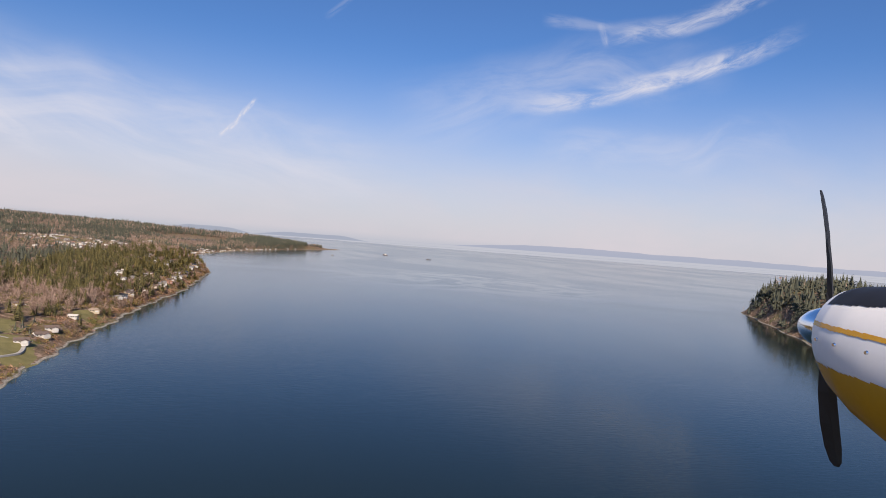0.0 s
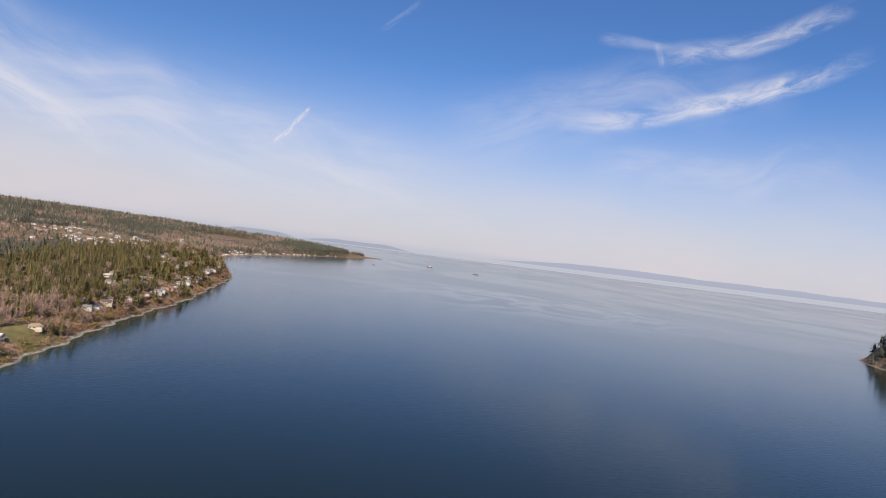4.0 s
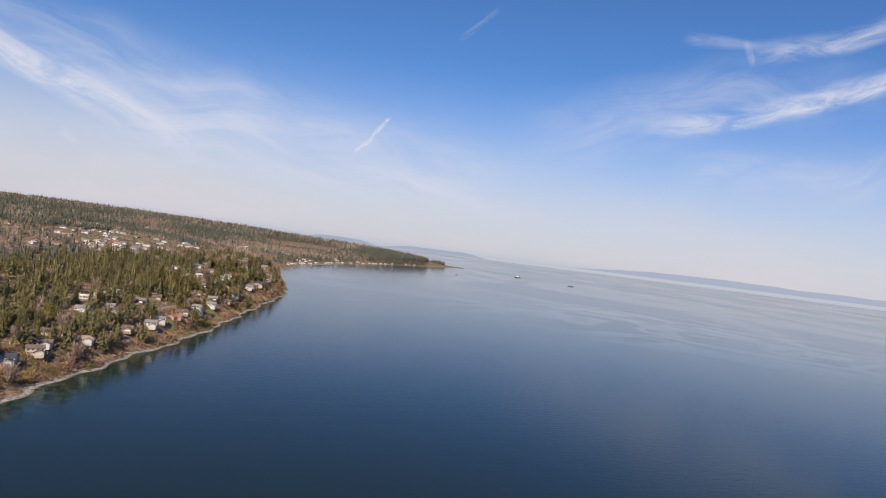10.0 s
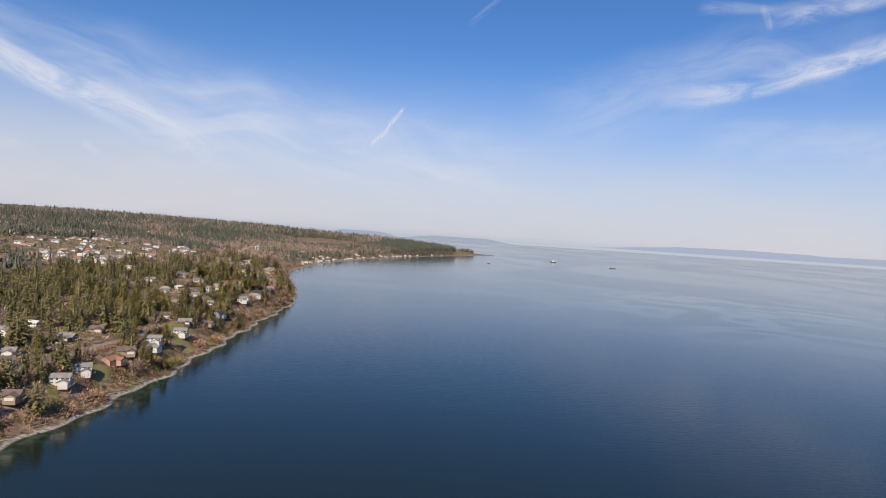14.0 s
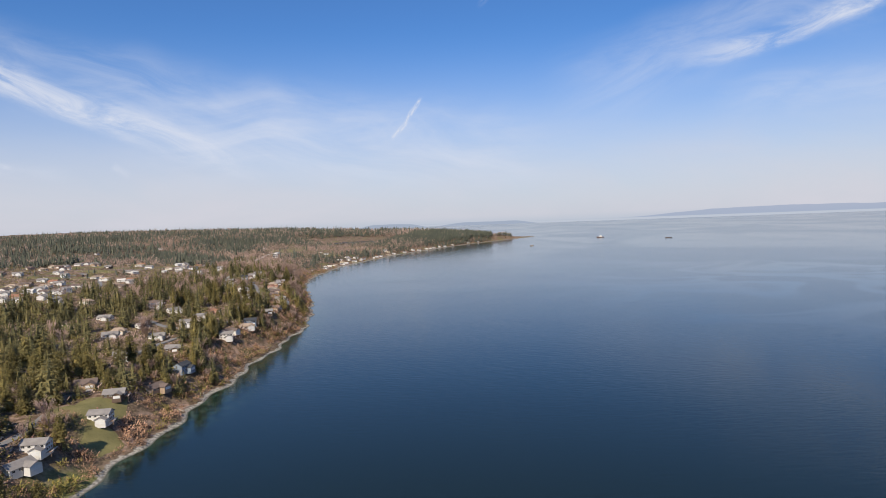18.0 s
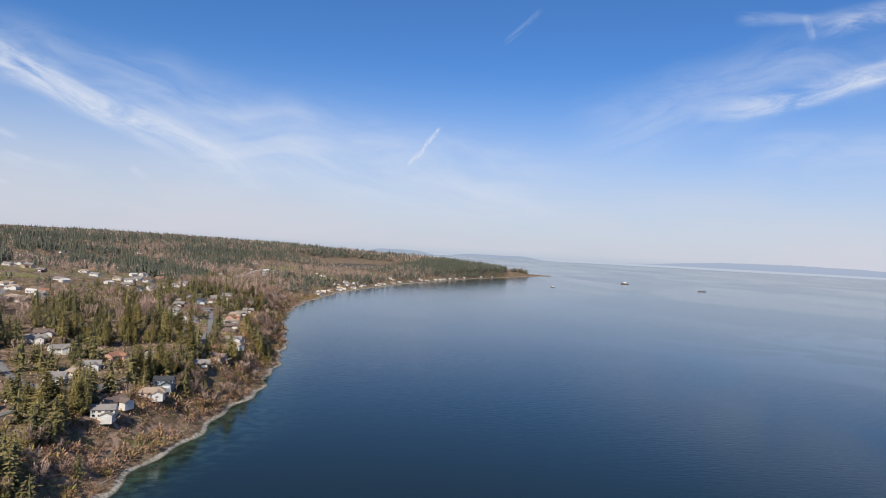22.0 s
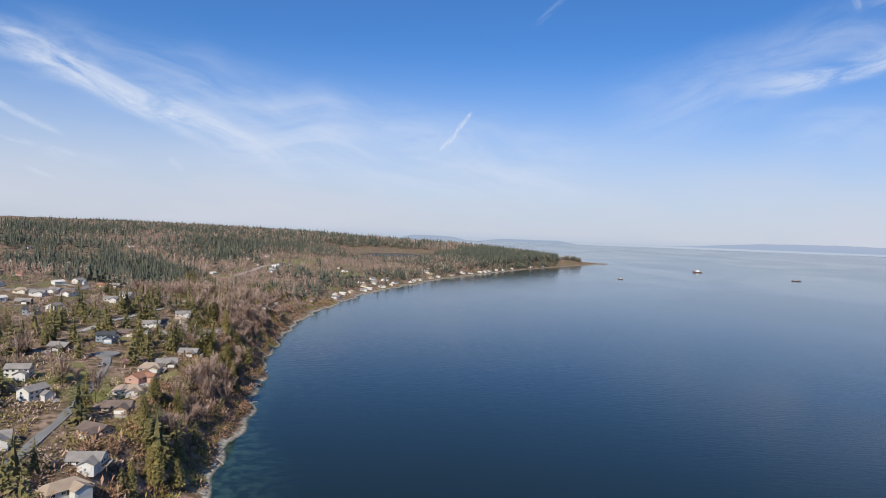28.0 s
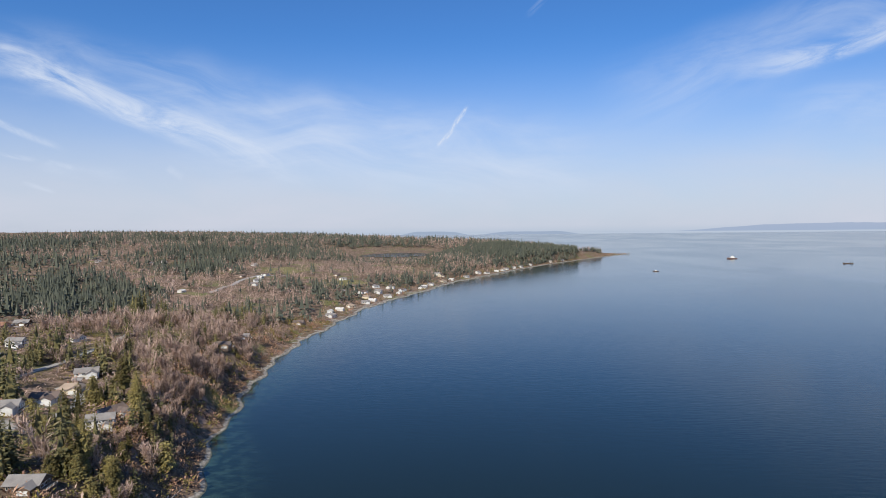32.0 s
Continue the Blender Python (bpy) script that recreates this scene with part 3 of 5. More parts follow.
LAWNS = [(-121, 1249, 5, 8), (-131, 1259, 7, 6), (-96, 1262, 4, 9), (-104, 1170, 5, 8), (-84, 918, 9, 14), (-75, 899, 6, 9), (-92, 910, 6, 6), (-84, 818, 4, 9), (-304, 1284, 20, 9), (-303, 1352, 24, 10), (-319, 1400, 22, 8), (-135, 425, 26, 34), (-144, 1905, 20, 26), (-250, 1985, 34, 40), (-136, 1310, 5, 6), (-118, 560, 8, 16), (-160, 480, 26, 26), (-386, 1985, 22, 26)]
for spot in LAWNS:
    lawn(*spot)

# the turning circle at the lane's end
disc = bmesh.new()
bmesh.ops.create_circle(disc, cap_ends=True, radius=4.6, segments=28, matrix=Matrix.Translation((-127.5, 1279, float(height(-127.5, 1279)) + 0.55)))
bmesh.ops.solidify(disc, geom=disc.faces[:], thickness=0.9)
tagged(part("turning_circle", disc, ASPHALT), "round asphalt turning place at the lane's end", "road", kind="structure")
ROADS.append((np.array([-127.5, -127.5, -127.5, -127.5]), np.array([1276.0, 1279.0, 1282.0, 1279.0]), 10.0))

# ---- houses ----
WALLS = {
    "white": material("white siding", (0.70, 0.66, 0.60), (0.56, 0.53, 0.48), 0.3, 0.7),
    "cream": material("cream siding", (0.70, 0.60, 0.43), (0.58, 0.49, 0.35), 0.3, 0.75),
    "tan": material("tan wooden siding", (0.42, 0.30, 0.20), (0.31, 0.22, 0.15), 0.4, 0.8),
    "grey": material("grey-blue siding", (0.28, 0.32, 0.37), (0.21, 0.24, 0.28), 0.4, 0.75),
    "brown": material("dark brown siding", (0.16, 0.11, 0.08), (0.10, 0.07, 0.05), 0.5, 0.8),
    "pink": material("salmon siding", (0.55, 0.33, 0.25), (0.44, 0.26, 0.2), 0.4, 0.8),
}
ROOFS = {
    "brown": material("brown shingles", (0.20, 0.15, 0.125), (0.12, 0.09, 0.075), 0.5, 0.9, bump=0.5, bump_scale=3.5),
    "grey": material("grey shingles", (0.302, 0.273, 0.244), (0.190, 0.170, 0.155), 0.5, 0.9, bump=0.5, bump_scale=3.5),
    "tan": material("weathered tan shingles", (0.414, 0.319, 0.235), (0.280, 0.211, 0.155), 0.4, 0.9, bump=0.5, bump_scale=3.5),
    "red": material("reddish-brown shingles", (0.36, 0.19, 0.12), (0.25, 0.13, 0.085), 0.5, 0.9, bump=0.5, bump_scale=3.5),
    "dark": material("charcoal shingles", (0.075, 0.078, 0.085), (0.045, 0.047, 0.05), 0.5, 0.85, bump=0.5, bump_scale=3.5),
    "pale": material("pale metal roofing", (0.694, 0.639, 0.564), (0.560, 0.515, 0.451), 0.4, 0.6),
}
BRICK = material("chimney brick", (0.34, 0.19, 0.13), (0.22, 0.12, 0.085), 1.5, 0.9)


def gable(bm, w, d, h, rise, z0=-3.0, cx=0.0, cy=0.0):
    """A walled block under a gable roof, its ridge along x."""
    a, b = w / 2, d / 2
    low = [bm.verts.new((cx + x, cy + y, z0)) for x, y in ((-a, -b), (a, -b), (a, b), (-a, b))]
    top = [bm.verts.new((cx + x, cy + y, h)) for x, y in ((-a, -b), (a, -b), (a, b), (-a, b))]
    r = [bm.verts.new((cx - a, cy, h + rise)), bm.verts.new((cx + a, cy, h + rise))]
    bm.faces.new((low[0], low[1], top[1], top[0]))
    bm.faces.new((low[2], low[3], top[3], top[2]))
    bm.faces.new((low[1], low[2], top[2], r[1], top[1]))
    bm.faces.new((low[3], low[0], top[0], r[0], top[3]))


def roof_slabs(w, d, h, rise, hip=0.0, over=0.6, thick=0.22, cx=0.0, cy=0.0, bm=None):
    """Sloping slabs with eaves; hip pulls the ridge's ends in."""
    bm = bm or bmesh.new()
    a, b = w / 2 + over, d / 2 + over
    k = rise / (d / 2)
    e, t = h - over * k + 0.03, h + rise + 0.03
    ring = [(-a, -b, e), (a, -b, e), (a, b, e), (-a, b, e)]
    ends = [(-a + hip, 0, t), (a - hip, 0, t)]
    up = [bm.verts.new((cx + x, cy + y, z + thick)) for x, y, z in ring + ends]
    dn = [bm.verts.new((cx + x, cy + y, z)) for x, y, z in ring + ends]
    for f in ((0, 1, 5, 4), (2, 3, 4, 5), (1, 2, 5), (3, 0, 4)):
        if len(f) == 4 or hip > 0:
            bm.faces.new([up[i] for i in f])
            bm.faces.new([dn[i] for i in reversed(f)])
    for i, j in ((0, 1), (2, 3)):
        bm.faces.new((up[i], dn[i], dn[j], up[j]))
    for i, j, k2 in ((1, 2, 5), (3, 0, 4)):
        if hip > 0:
            bm.faces.new((up[i], dn[i], dn[j], up[j]))
        else:
            bm.faces.new((up[i], dn[i], dn[k2], up[k2]))
            bm.faces.new((up[k2], dn[k2], dn[j], up[j]))
    return bm


def window(parent, x, y, z, w, h, side):
    """A framed window on a wall; side gives the way it faces in quarter turns from -y."""
    m = Matrix.Translation((x, y, z)) @ Matrix.Rotation(side * math.pi / 2, 4, "Z")
    bm = bmesh.new()
    for s in ((-w / 2 - 0.1, w / 2 + 0.1, -0.09, 0.05, h, h + 0.12), (-w / 2 - 0.1, w / 2 + 0.1, -0.12, 0.05, -0.12, 0), (-w / 2 - 0.1, -w / 2, -0.09, 0.05, 0, h), (w / 2, w / 2 + 0.1, -0.09, 0.05, 0, h), (-0.05, 0.05, -0.075, 0.05, 0, h)):
        box(bm, *s, m)
    f = part("window", bm, TRIM, parent)
    pane = bmesh.new()
    box(pane, -w / 2, w / 2, -0.05, 0.0, 0, h, m)
    part("pane", pane, GLASS, f)


def house(wall, roof, w, d, storeys, rise, hip, wing, label, rich=True):
    """A wooden family house: ridge along x, its glazed front towards +x and -y."""
    h = 2.7 * storeys
    top = tagged(new("house"), label, "house")
    bm = bmesh.new()
    gable(bm, w, d, h, rise * (0 if hip else 1) + 0.01)
    part("wall", bm, WALLS[wall], top)
    part("roof", roof_slabs(w, d, h, rise, hip), ROOFS[roof], top)
    if wing:
        ww, wd, wh = wing
        bm = bmesh.new()
        gable(bm, wd, ww, wh, ww * 0.24)
        bmesh.ops.transform(bm, matrix=pose(w * 0.22, -d / 2 - wd / 2 + 0.6, 0, 0, 0, 90), verts=bm.verts)
        part("wing_wall", bm, WALLS[wall], top)
        bm = roof_slabs(wd + 1.5, ww, wh, ww * 0.24)
        bmesh.ops.transform(bm, matrix=pose(w * 0.22, -d / 2 - wd / 2 + 1.35, 0.02, 0, 0, 90), verts=bm.verts)
        part("wing_roof", bm, ROOFS[roof], top)
        bm = bmesh.new()
        box(bm, w * 0.22 - ww * 0.36, w * 0.22 + ww * 0.36, -d / 2 - wd + 0.52, -d / 2 - wd + 0.62, 0, 2.15)
        part("garage_door", bm, TRIM, top)
    for s in range(storeys):
        z = 0.85 + 2.7 * s
        for fx in ((-0.36, -0.12) + (() if wing and s == 0 else (0.15, 0.38)) if rich else (-0.25,)):
            window(top, w * fx, -d / 2, z, 1.7, 1.25, 0)
        for fy in (-0.28, 0.0, 0.28) if rich else (-0.2, 0.2):
            window(top, w / 2, d * fy, z - 0.15, 1.9, 1.5, 1)
        if rich:
            window(top, -w / 2, d * 0.1, z, 1.5, 1.2, 3)
            window(top, w * 0.2, d / 2, z, 1.6, 1.2, 2)
    part("door", boxes((-w * 0.02 - 0.5, -w * 0.02 + 0.5, -d / 2 - 0.06, -d / 2 + 0.02, 0, 2.05)), WALLS["brown"], top)
    part("chimney", boxes((-w * 0.2, -w * 0.2 + 0.9, d * 0.12, d * 0.12 + 0.7, h * 0.8, h + rise + 0.9), (-w * 0.2 - 0.08, -w * 0.2 + 0.98, d * 0.12 - 0.08, d * 0.12 + 0.78, h + rise + 0.9, h + rise + 1.02)), BRICK, top)
    if not rich:
        return top
    deck = part("deck", boxes((w / 2, w / 2 + 2.8, -d * 0.42, d * 0.42, -0.35, -0.15), (w / 2 + 2.5, w / 2 + 2.7, -d * 0.4, -d * 0.4 + 0.2, -3, -0.35), (w / 2 + 2.5, w / 2 + 2.7, d * 0.4 - 0.2, d * 0.4, -3, -0.35)), DECK, top)
    part("railing", boxes((w / 2 + 2.7, w / 2 + 2.78, -d * 0.42, d * 0.42, 0.75, 0.85), *[(w / 2 + 2.7, w / 2 + 2.78, y, y + 0.07, -0.15, 0.75) for y in np.linspace(-d * 0.42, d * 0.42 - 0.07, 9)]), TRIM, deck)
    return top


KINDS = [
    ("white", "grey", 16.0, 10.5, 1, 2.7, 0, (7.5, 6.0, 2.6), "low white house with a grey shingle roof and deck"),
    ("white", "brown", 16.5, 10.5, 1, 2.6, 0, (7.5, 6.5, 2.6), "low white house with a brown shingle roof and garage wing"),
    ("cream", "tan", 15.0, 11.0, 1, 2.8, 4.0, (7.0, 5.0, 2.6), "cream house under a weathered tan hip roof"),
    ("pink", "red", 15.5, 10.5, 1, 2.7, 0, (7.0, 6.0, 2.6), "salmon-walled house with a reddish shingle roof"),
    ("tan", "brown", 16.0, 10.5, 1, 2.7, 0, (8.0, 6.0, 2.7), "tan wooden house with a brown roof and long deck"),
    ("grey", "dark", 14.5, 9.5, 2, 2.4, 0, (7.0, 5.0, 2.8), "grey-blue two-storey house with a charcoal roof"),
    ("white", "tan", 18.0, 11.0, 1, 2.6, 4.5, (7.5, 5.5, 2.6), "long white bungalow under a tan hip roof"),
    ("brown", "grey", 15.0, 10.0, 1, 2.8, 0, (6.5, 5.5, 2.6), "dark brown wooden house with a grey roof among trees"),
    ("cream", "brown", 15.0, 10.0, 2, 2.4, 0, (7.0, 5.0, 2.7), "cream two-storey house with white trim and brown roof"),
    ("white", "pale", 13.5, 9.0, 1, 2.0, 0, None, "small white house with a pale metal roof"),
    ("white", "grey", 14.5, 9.5, 2, 2.4, 0, (7.0, 5.0, 2.7), "white two-storey house with a grey roof and balcony"),
]
# place, kind and turn of each house, from the first ones passed to the last
SHORE_HOUSES_A = [(-124, 439, 1, 10), (-122, 469, 1, 30), (-121, 490, 1, 20), (-120, 542, 9, 0), (-164, 564, 4, 0), (-113, 577, 2, 20), (-111, 661, 0, 30), (-108, 677, 5, 10), (-123, 689, 9, 30), (-106, 695, 8, 30), (-108, 706, 1, 20), (-118, 728, 4, 0), (-100, 732, 6, 10), (-93, 769, 4, 10), (-87, 792, 10, 20), (-129, 795, 0, 10), (-116, 804, 1, 20), (-88, 811, 10, 30), (-123, 818, 0, 10), (-143, 830, 9, 20), (-85, 831, 3, 80), (-84, 845, 4, 20), (-139, 846, 0, 0), (-113, 849, 7, 0), (-81, 865, 0, 70)]
SHORE_HOUSES_B = [(-139, 867, 9, 0), (-112, 875, 4, 10), (-82, 876, 10, 10), (-79, 908, 10, 10), (-151, 918, 3, 0), (-83, 927, 7, 10), (-100, 939, 4, 20), (-78, 950, 4, 70), (-77, 978, 5, 75), (-107, 984, 7, 20), (-92, 1007, 7, 0), (-132, 1025, 0, 10), (-110, 1031, 0, 15), (-134, 1038, 2, 10), (-76, 1041, 10, 20), (-78, 1051, 1, 75), (-130, 1058, 9, 60), (-108, 1068, 10, 10), (-72, 1068, 6, 25), (-157, 1070, 0, 0), (-107, 1081, 2, 10), (-74, 1083, 5, 10), (-108, 1092, 0, 20), (-108, 1111, 3, 75), (-133, 1113, 0, 40)]
SHORE_HOUSES_C = [(-72, 1117, 7, 20), (-93, 1119, 0, 0), (-149, 1122, 0, 20), (-71, 1137, 4, 0), (-155, 1138, 1, 20), (-149, 1156, 7, 30), (-75, 1171, 6, 65), (-78, 1185, 0, 10), (-104, 1188, 0, 30), (-86, 1202, 4, -25), (-91, 1222, 4, 15), (-118, 1223, 10, 75), (-134, 1239, 10, 10), (-97, 1239, 6, 10), (-101, 1253, 3, 75), (-103, 1265, 2, 15), (-102, 1276, 7, 20), (-145, 1277, 7, 0), (-138, 1297, 5, 10), (-103, 1298, 7, 0), (-139, 1316, 4, 15), (-112, 1341, 10, 20), (-204, 1345, 5, 20), (-143, 1345, 0, 10), (-116, 1353, 1, 60)]
SHORE_HOUSES_D = [(-201, 1358, 10, 80), (-141, 1360, 1, 10), (-143, 1376, 2, 10), (-202, 1389, 4, 0), (-151, 1398, 0, 20), (-202, 1413, 0, 10), (-203, 1432, 10, 5), (-200, 1468, 1, 0), (-131, 1480, 4, 10), (-137, 1526, 7, 0)]
UPPER_HOUSES_A = [(-286, 1043, 9, 0), (-246, 1100, 4, 0), (-233, 1112, 0, 0), (-212, 1114, 10, 80), (-224, 1122, 0, 0), (-268, 1127, 0, 0), (-261, 1138, 0, 0), (-281, 1145, 0, 0), (-250, 1150, 9, 0), (-230, 1151, 10, 30), (-233, 1165, 10, 70), (-281, 1179, 2, 0), (-263, 1191, 6, 0), (-379, 1195, 4, 0), (-326, 1205, 7, 0), (-238, 1208, 6, 0), (-223, 1210, 4, 0), (-264, 1212, 0, 0), (-344, 1217, 0, 0), (-294, 1240, 0, 0), (-219, 1241, 0, 0), (-233, 1253, 9, 0), (-213, 1253, 4, 0), (-254, 1266, 6, 10), (-352, 1274, 4, 0)]
UPPER_HOUSES_B = [(-305, 1294, 10, 0), (-375, 1297, 1, 0), (-332, 1330, 0, 0), (-258, 1333, 9, 60), (-412, 1333, 0, 0), (-366, 1362, 2, 0), (-380, 1363, 4, 0), (-350, 1373, 1, 0), (-246, 1378, 9, 90), (-314, 1395, 7, 0), (-239, 1400, 0, 10), (-333, 1403, 4, 0), (-381, 1406, 2, 0), (-238, 1415, 0, -10), (-280, 1420, 0, 0), (-360, 1420, 0, 0), (-359, 1434, 1, 0), (-257, 1446, 9, 80), (-260, 1473, 10, 75), (-248, 1498, 7, 0), (-340, 1499, 4, 0), (-387, 1645, 7, 10), (-519, 1680, 7, 0), (-492, 1682, 0, 10), (-403, 1689, 6, 5)]
FAR_HOUSES_A = [(-131, 1626, 4, 0), (-118, 1677, 0, 10), (-122, 1691, 9, 10), (-559, 1707, 0, 0), (-118, 1712, 9, 0), (-529, 1728, 0, 0), (-113, 1739, 2, 0), (-272, 1742, 9, 0), (-665, 1743, 4, 0), (-576, 1747, 0, 0), (-561, 1754, 1, 0), (-104, 1766, 0, 20), (-100, 1785, 9, 0), (-109, 1799, 2, 0), (-90, 1820, 0, 20), (-231, 1823, 0, 0), (-139, 1827, 7, 0), (-118, 1827, 1, 0), (-101, 1833, 10, 0), (-550, 1834, 1, 0), (-237, 1851, 0, 0), (-81, 1851, 9, 0), (-133, 1869, 4, 0), (-80, 1876, 1, 0), (-110, 1878, 0, 0)]
FAR_HOUSES_B = [(-243, 1879, 9, 0), (-95, 1880, 0, 0), (-264, 1881, 4, 0), (-61, 1905, 0, 0), (-246, 1906, 1, 0), (-156, 1914, 0, 0), (-58, 1923, 9, 0), (-299, 1939, 4, 0), (-52, 1946, 0, 0), (-170, 1949, 4, 0), (-38, 1991, 2, 0), (-434, 2001, 1, 0), (-510, 2011, 0, 0), (-422, 2016, 0, 0), (-28, 2017, 9, 0), (-43, 2030, 8, 0), (-305, 2041, 0, 0), (-48, 2043, 10, 0), (-8, 2063, 0, 0), (9, 2112, 10, 0), (22, 2128, 0, 0), (-839, 2154, 10, 0), (40, 2170, 9, 0), (50, 2190, 6, 0), (58, 2213, 0, 0)]
FAR_HOUSES_C = [(72, 2238, 9, 0), (86, 2265, 0, 0), (107, 2311, 9, 0), (154, 2393, 10, 0), (185, 2450, 0, 0)]
RICH = SHORE_HOUSES_A + SHORE_HOUSES_B + SHORE_HOUSES_C + SHORE_HOUSES_D
pick = random.Random(11)
# the streets behind: a second house beside most of the upper ones
UPPER = UPPER_HOUSES_A + UPPER_HOUSES_B
for x, y, kind, turn in UPPER[:]:
    spot = (x + pick.choice((-1, 1)) * pick.uniform(8, 17), y + pick.uniform(-4, 15))
    if y < 1560 and pick.random() < 0.8 and all((spot[0] - q[0]) ** 2 + (spot[1] - q[1]) ** 2 > 81 for q in UPPER):
        UPPER.append((round(spot[0]), round(spot[1]), pick.choice((0, 1, 2, 3, 4, 4, 6, 7)), 0))
SPOTS = RICH + UPPER + FAR_HOUSES_A + FAR_HOUSES_B + FAR_HOUSES_C
MODELS = {}
for n, (x, y, kind, turn) in enumerate(SPOTS):
    rich = n < len(RICH)
    k = (kind, rich)
    if not rich:
        turn += pick.choice((0, 0, 90, -20, 15, 180))
    along = math.degrees(math.atan2(np.interp(y + 30, COAST_Y, COAST_X) - np.interp(y - 30, COAST_Y, COAST_X), 60))
    m = pose(x, y, float(height(x, y)) + 0.45, 0, 0, -along * (y > 1500) + turn + pick.uniform(-8, 8))
    if k not in MODELS:
        MODELS[k] = tagged(house(*KINDS[k[0]], rich), group="houses along the shore" if rich else "houses on the hill and bay")
        MODELS[k].matrix_basis = m @ Matrix.Scale(0.50, 4)
    else:
        copy_thing(MODELS[k], m)

# paved yards beside the houses
for n, (x, y, kind, turn) in enumerate(SPOTS):
    if n >= len(RICH) + len(UPPER) or n % 3 == 2 or float(inland(x, y)) < 27:
        continue
    side, w, l = pick.choice((-1, 1)), pick.uniform(1.6, 3.0), pick.uniform(4.0, 8.0)
    u, v = np.meshgrid(np.linspace(-w, w, 4), np.linspace(-l, 0, 5))
    c, sn = math.cos(radians(turn)), math.sin(radians(turn))
    lx, ly = u * 0.7 + side * 2.0, v * 0.8 - 2.6
    px, py = x + lx * c - ly * sn, y + lx * sn + ly * c
    i = np.arange(px.size).reshape(px.shape)
    q = np.stack([i[:-1, :-1], i[:-1, 1:], i[1:, 1:], i[1:, :-1]], -1).reshape(-1, 4)
    pz = height(px, py) + 0.22
    tagged(new("drive", mesh_from("drive", np.stack([px, py, pz], -1).reshape(-1, 3), q, CONCRETE, True)), "pale concrete drive beside a house", "drive", kind="structure")

# ---- trees ----


def kites(roots, ways, lengths, widths, droop, bend=0.0):
    """Four-cornered sprays: from a root outwards, widest past the middle, the tip hanging."""
    side = np.cross(ways, [0, 0, 1.0])
    side /= np.maximum(np.linalg.norm(side, axis=1, keepdims=True), 1e-6)
    mid = roots + ways * (lengths * 0.55)[:, None]
    tip = roots + ways * lengths[:, None]
    mid[:, 2] -= droop * lengths * 0.2
    tip[:, 2] -= droop * lengths * 0.6
    v = np.stack([roots, mid + side * widths[:, None], tip, mid - side * widths[:, None]], 1)
    return v.reshape(-1, 3)


def conifer_crown(r, high, wide, n, spray=0.3, bare=0.12, tiers=9):
    """Boughs in uneven tiers round a slim core: small drooping sprays, denser and longer towards the foot."""
    z = bare + (1 - bare) * (1 - (1 - r.uniform(0, 0.985, n)) ** 0.62)
    a = r.uniform(0, 2 * np.pi, n)
    lobe = 1 + 0.16 * np.sin(3 * a + 9 * z + r.uniform(0, 6)) + 0.10 * np.sin(5 * a - 14 * z)
    tier = 0.80 + 0.28 * (1 - (z * tiers + 0.25 * np.sin(2 * a)) % 1.0)
    foot = np.clip((z - bare) / 0.10, 0.55, 1)
    reach = wide * np.minimum(1.12 * (1 - z) ** 0.75, 0.95) * lobe * tier * foot + 0.02 * wide
    k = r.uniform(0.35, 0.86, n) ** 0.6
    out = np.stack([np.cos(a), np.sin(a), 0.35 * z - 0.12 + r.normal(0, 0.12, n)], 1)
    roots = np.stack([np.cos(a) * reach * k * 0.8, np.sin(a) * reach * k * 0.8, z * high], 1)
    ln = np.minimum(wide * spray * r.uniform(0.7, 1.3, n), reach * 0.9 + 0.1 * wide)
    out[:, :2] += r.normal(0, 0.25, (n, 2))
    v = kites(roots, out, ln, ln * r.uniform(0.26, 0.44, n), 0.6)
    a = np.linspace(0, 2 * np.pi, 6 if n > 100 else 5)
    rings = [np.stack([np.cos(a) * q * wide, np.sin(a) * q * wide, 0 * a + h * high], 1) for h, q in ((bare + 0.03, 0.27), (0.30, 0.38), (0.65, 0.15), (0.95, 0.01))[0 if n > 100 else 1:]]
    core = np.concatenate([np.stack([lo[:-1], lo[1:], hi[1:], hi[:-1]], 1).reshape(-1, 3) for lo, hi in zip(rings, rings[1:])])
    spike = kites(np.array([[0, 0, 0.9 * high]] * 2), np.array([[0.08, 0, 1], [-0.06, 0.07, 1]]), np.full(2, 0.10 * high), np.full(2, 0.016 * high), 0)
    return np.concatenate([v, core, spike])


def bare_crown(r, high, wide, n, limbs=7, fine=1.0):
    """Bare limbs that fork into sheaves of fine twigs."""
    a = r.uniform(0, 2 * np.pi, limbs)
    z0 = high * r.uniform(0.15, 0.5, limbs)
    w = np.stack([np.cos(a) * 0.5, np.sin(a) * 0.5, np.ones(limbs)], 1)
    w /= np.linalg.norm(w, axis=1, keepdims=True)
    ln = (high - z0) * r.uniform(0.7, 1.0, limbs)
    base = np.stack([np.zeros(limbs), np.zeros(limbs), z0], 1)
    out = [kites(base, w, ln, np.full(limbs, 0.012 * high), 0.0)]
    k = r.integers(0, limbs, n)
    s = r.uniform(0.2, 1.0, n)
    roots = base[k] + w[k] * (ln[k] * s)[:, None]
    tw = w[k] + r.normal(0, 0.6, (n, 3))
    tw[:, 2] = np.abs(tw[:, 2]) * 0.8 + 0.1
    tw /= np.linalg.norm(tw, axis=1, keepdims=True)
    tl = wide * r.uniform(0.2, 0.5, n)
    out.append(kites(roots, tw, tl, tl * r.uniform(0.025, 0.06, n) * fine, 0.15))
    return np.concatenate(out)


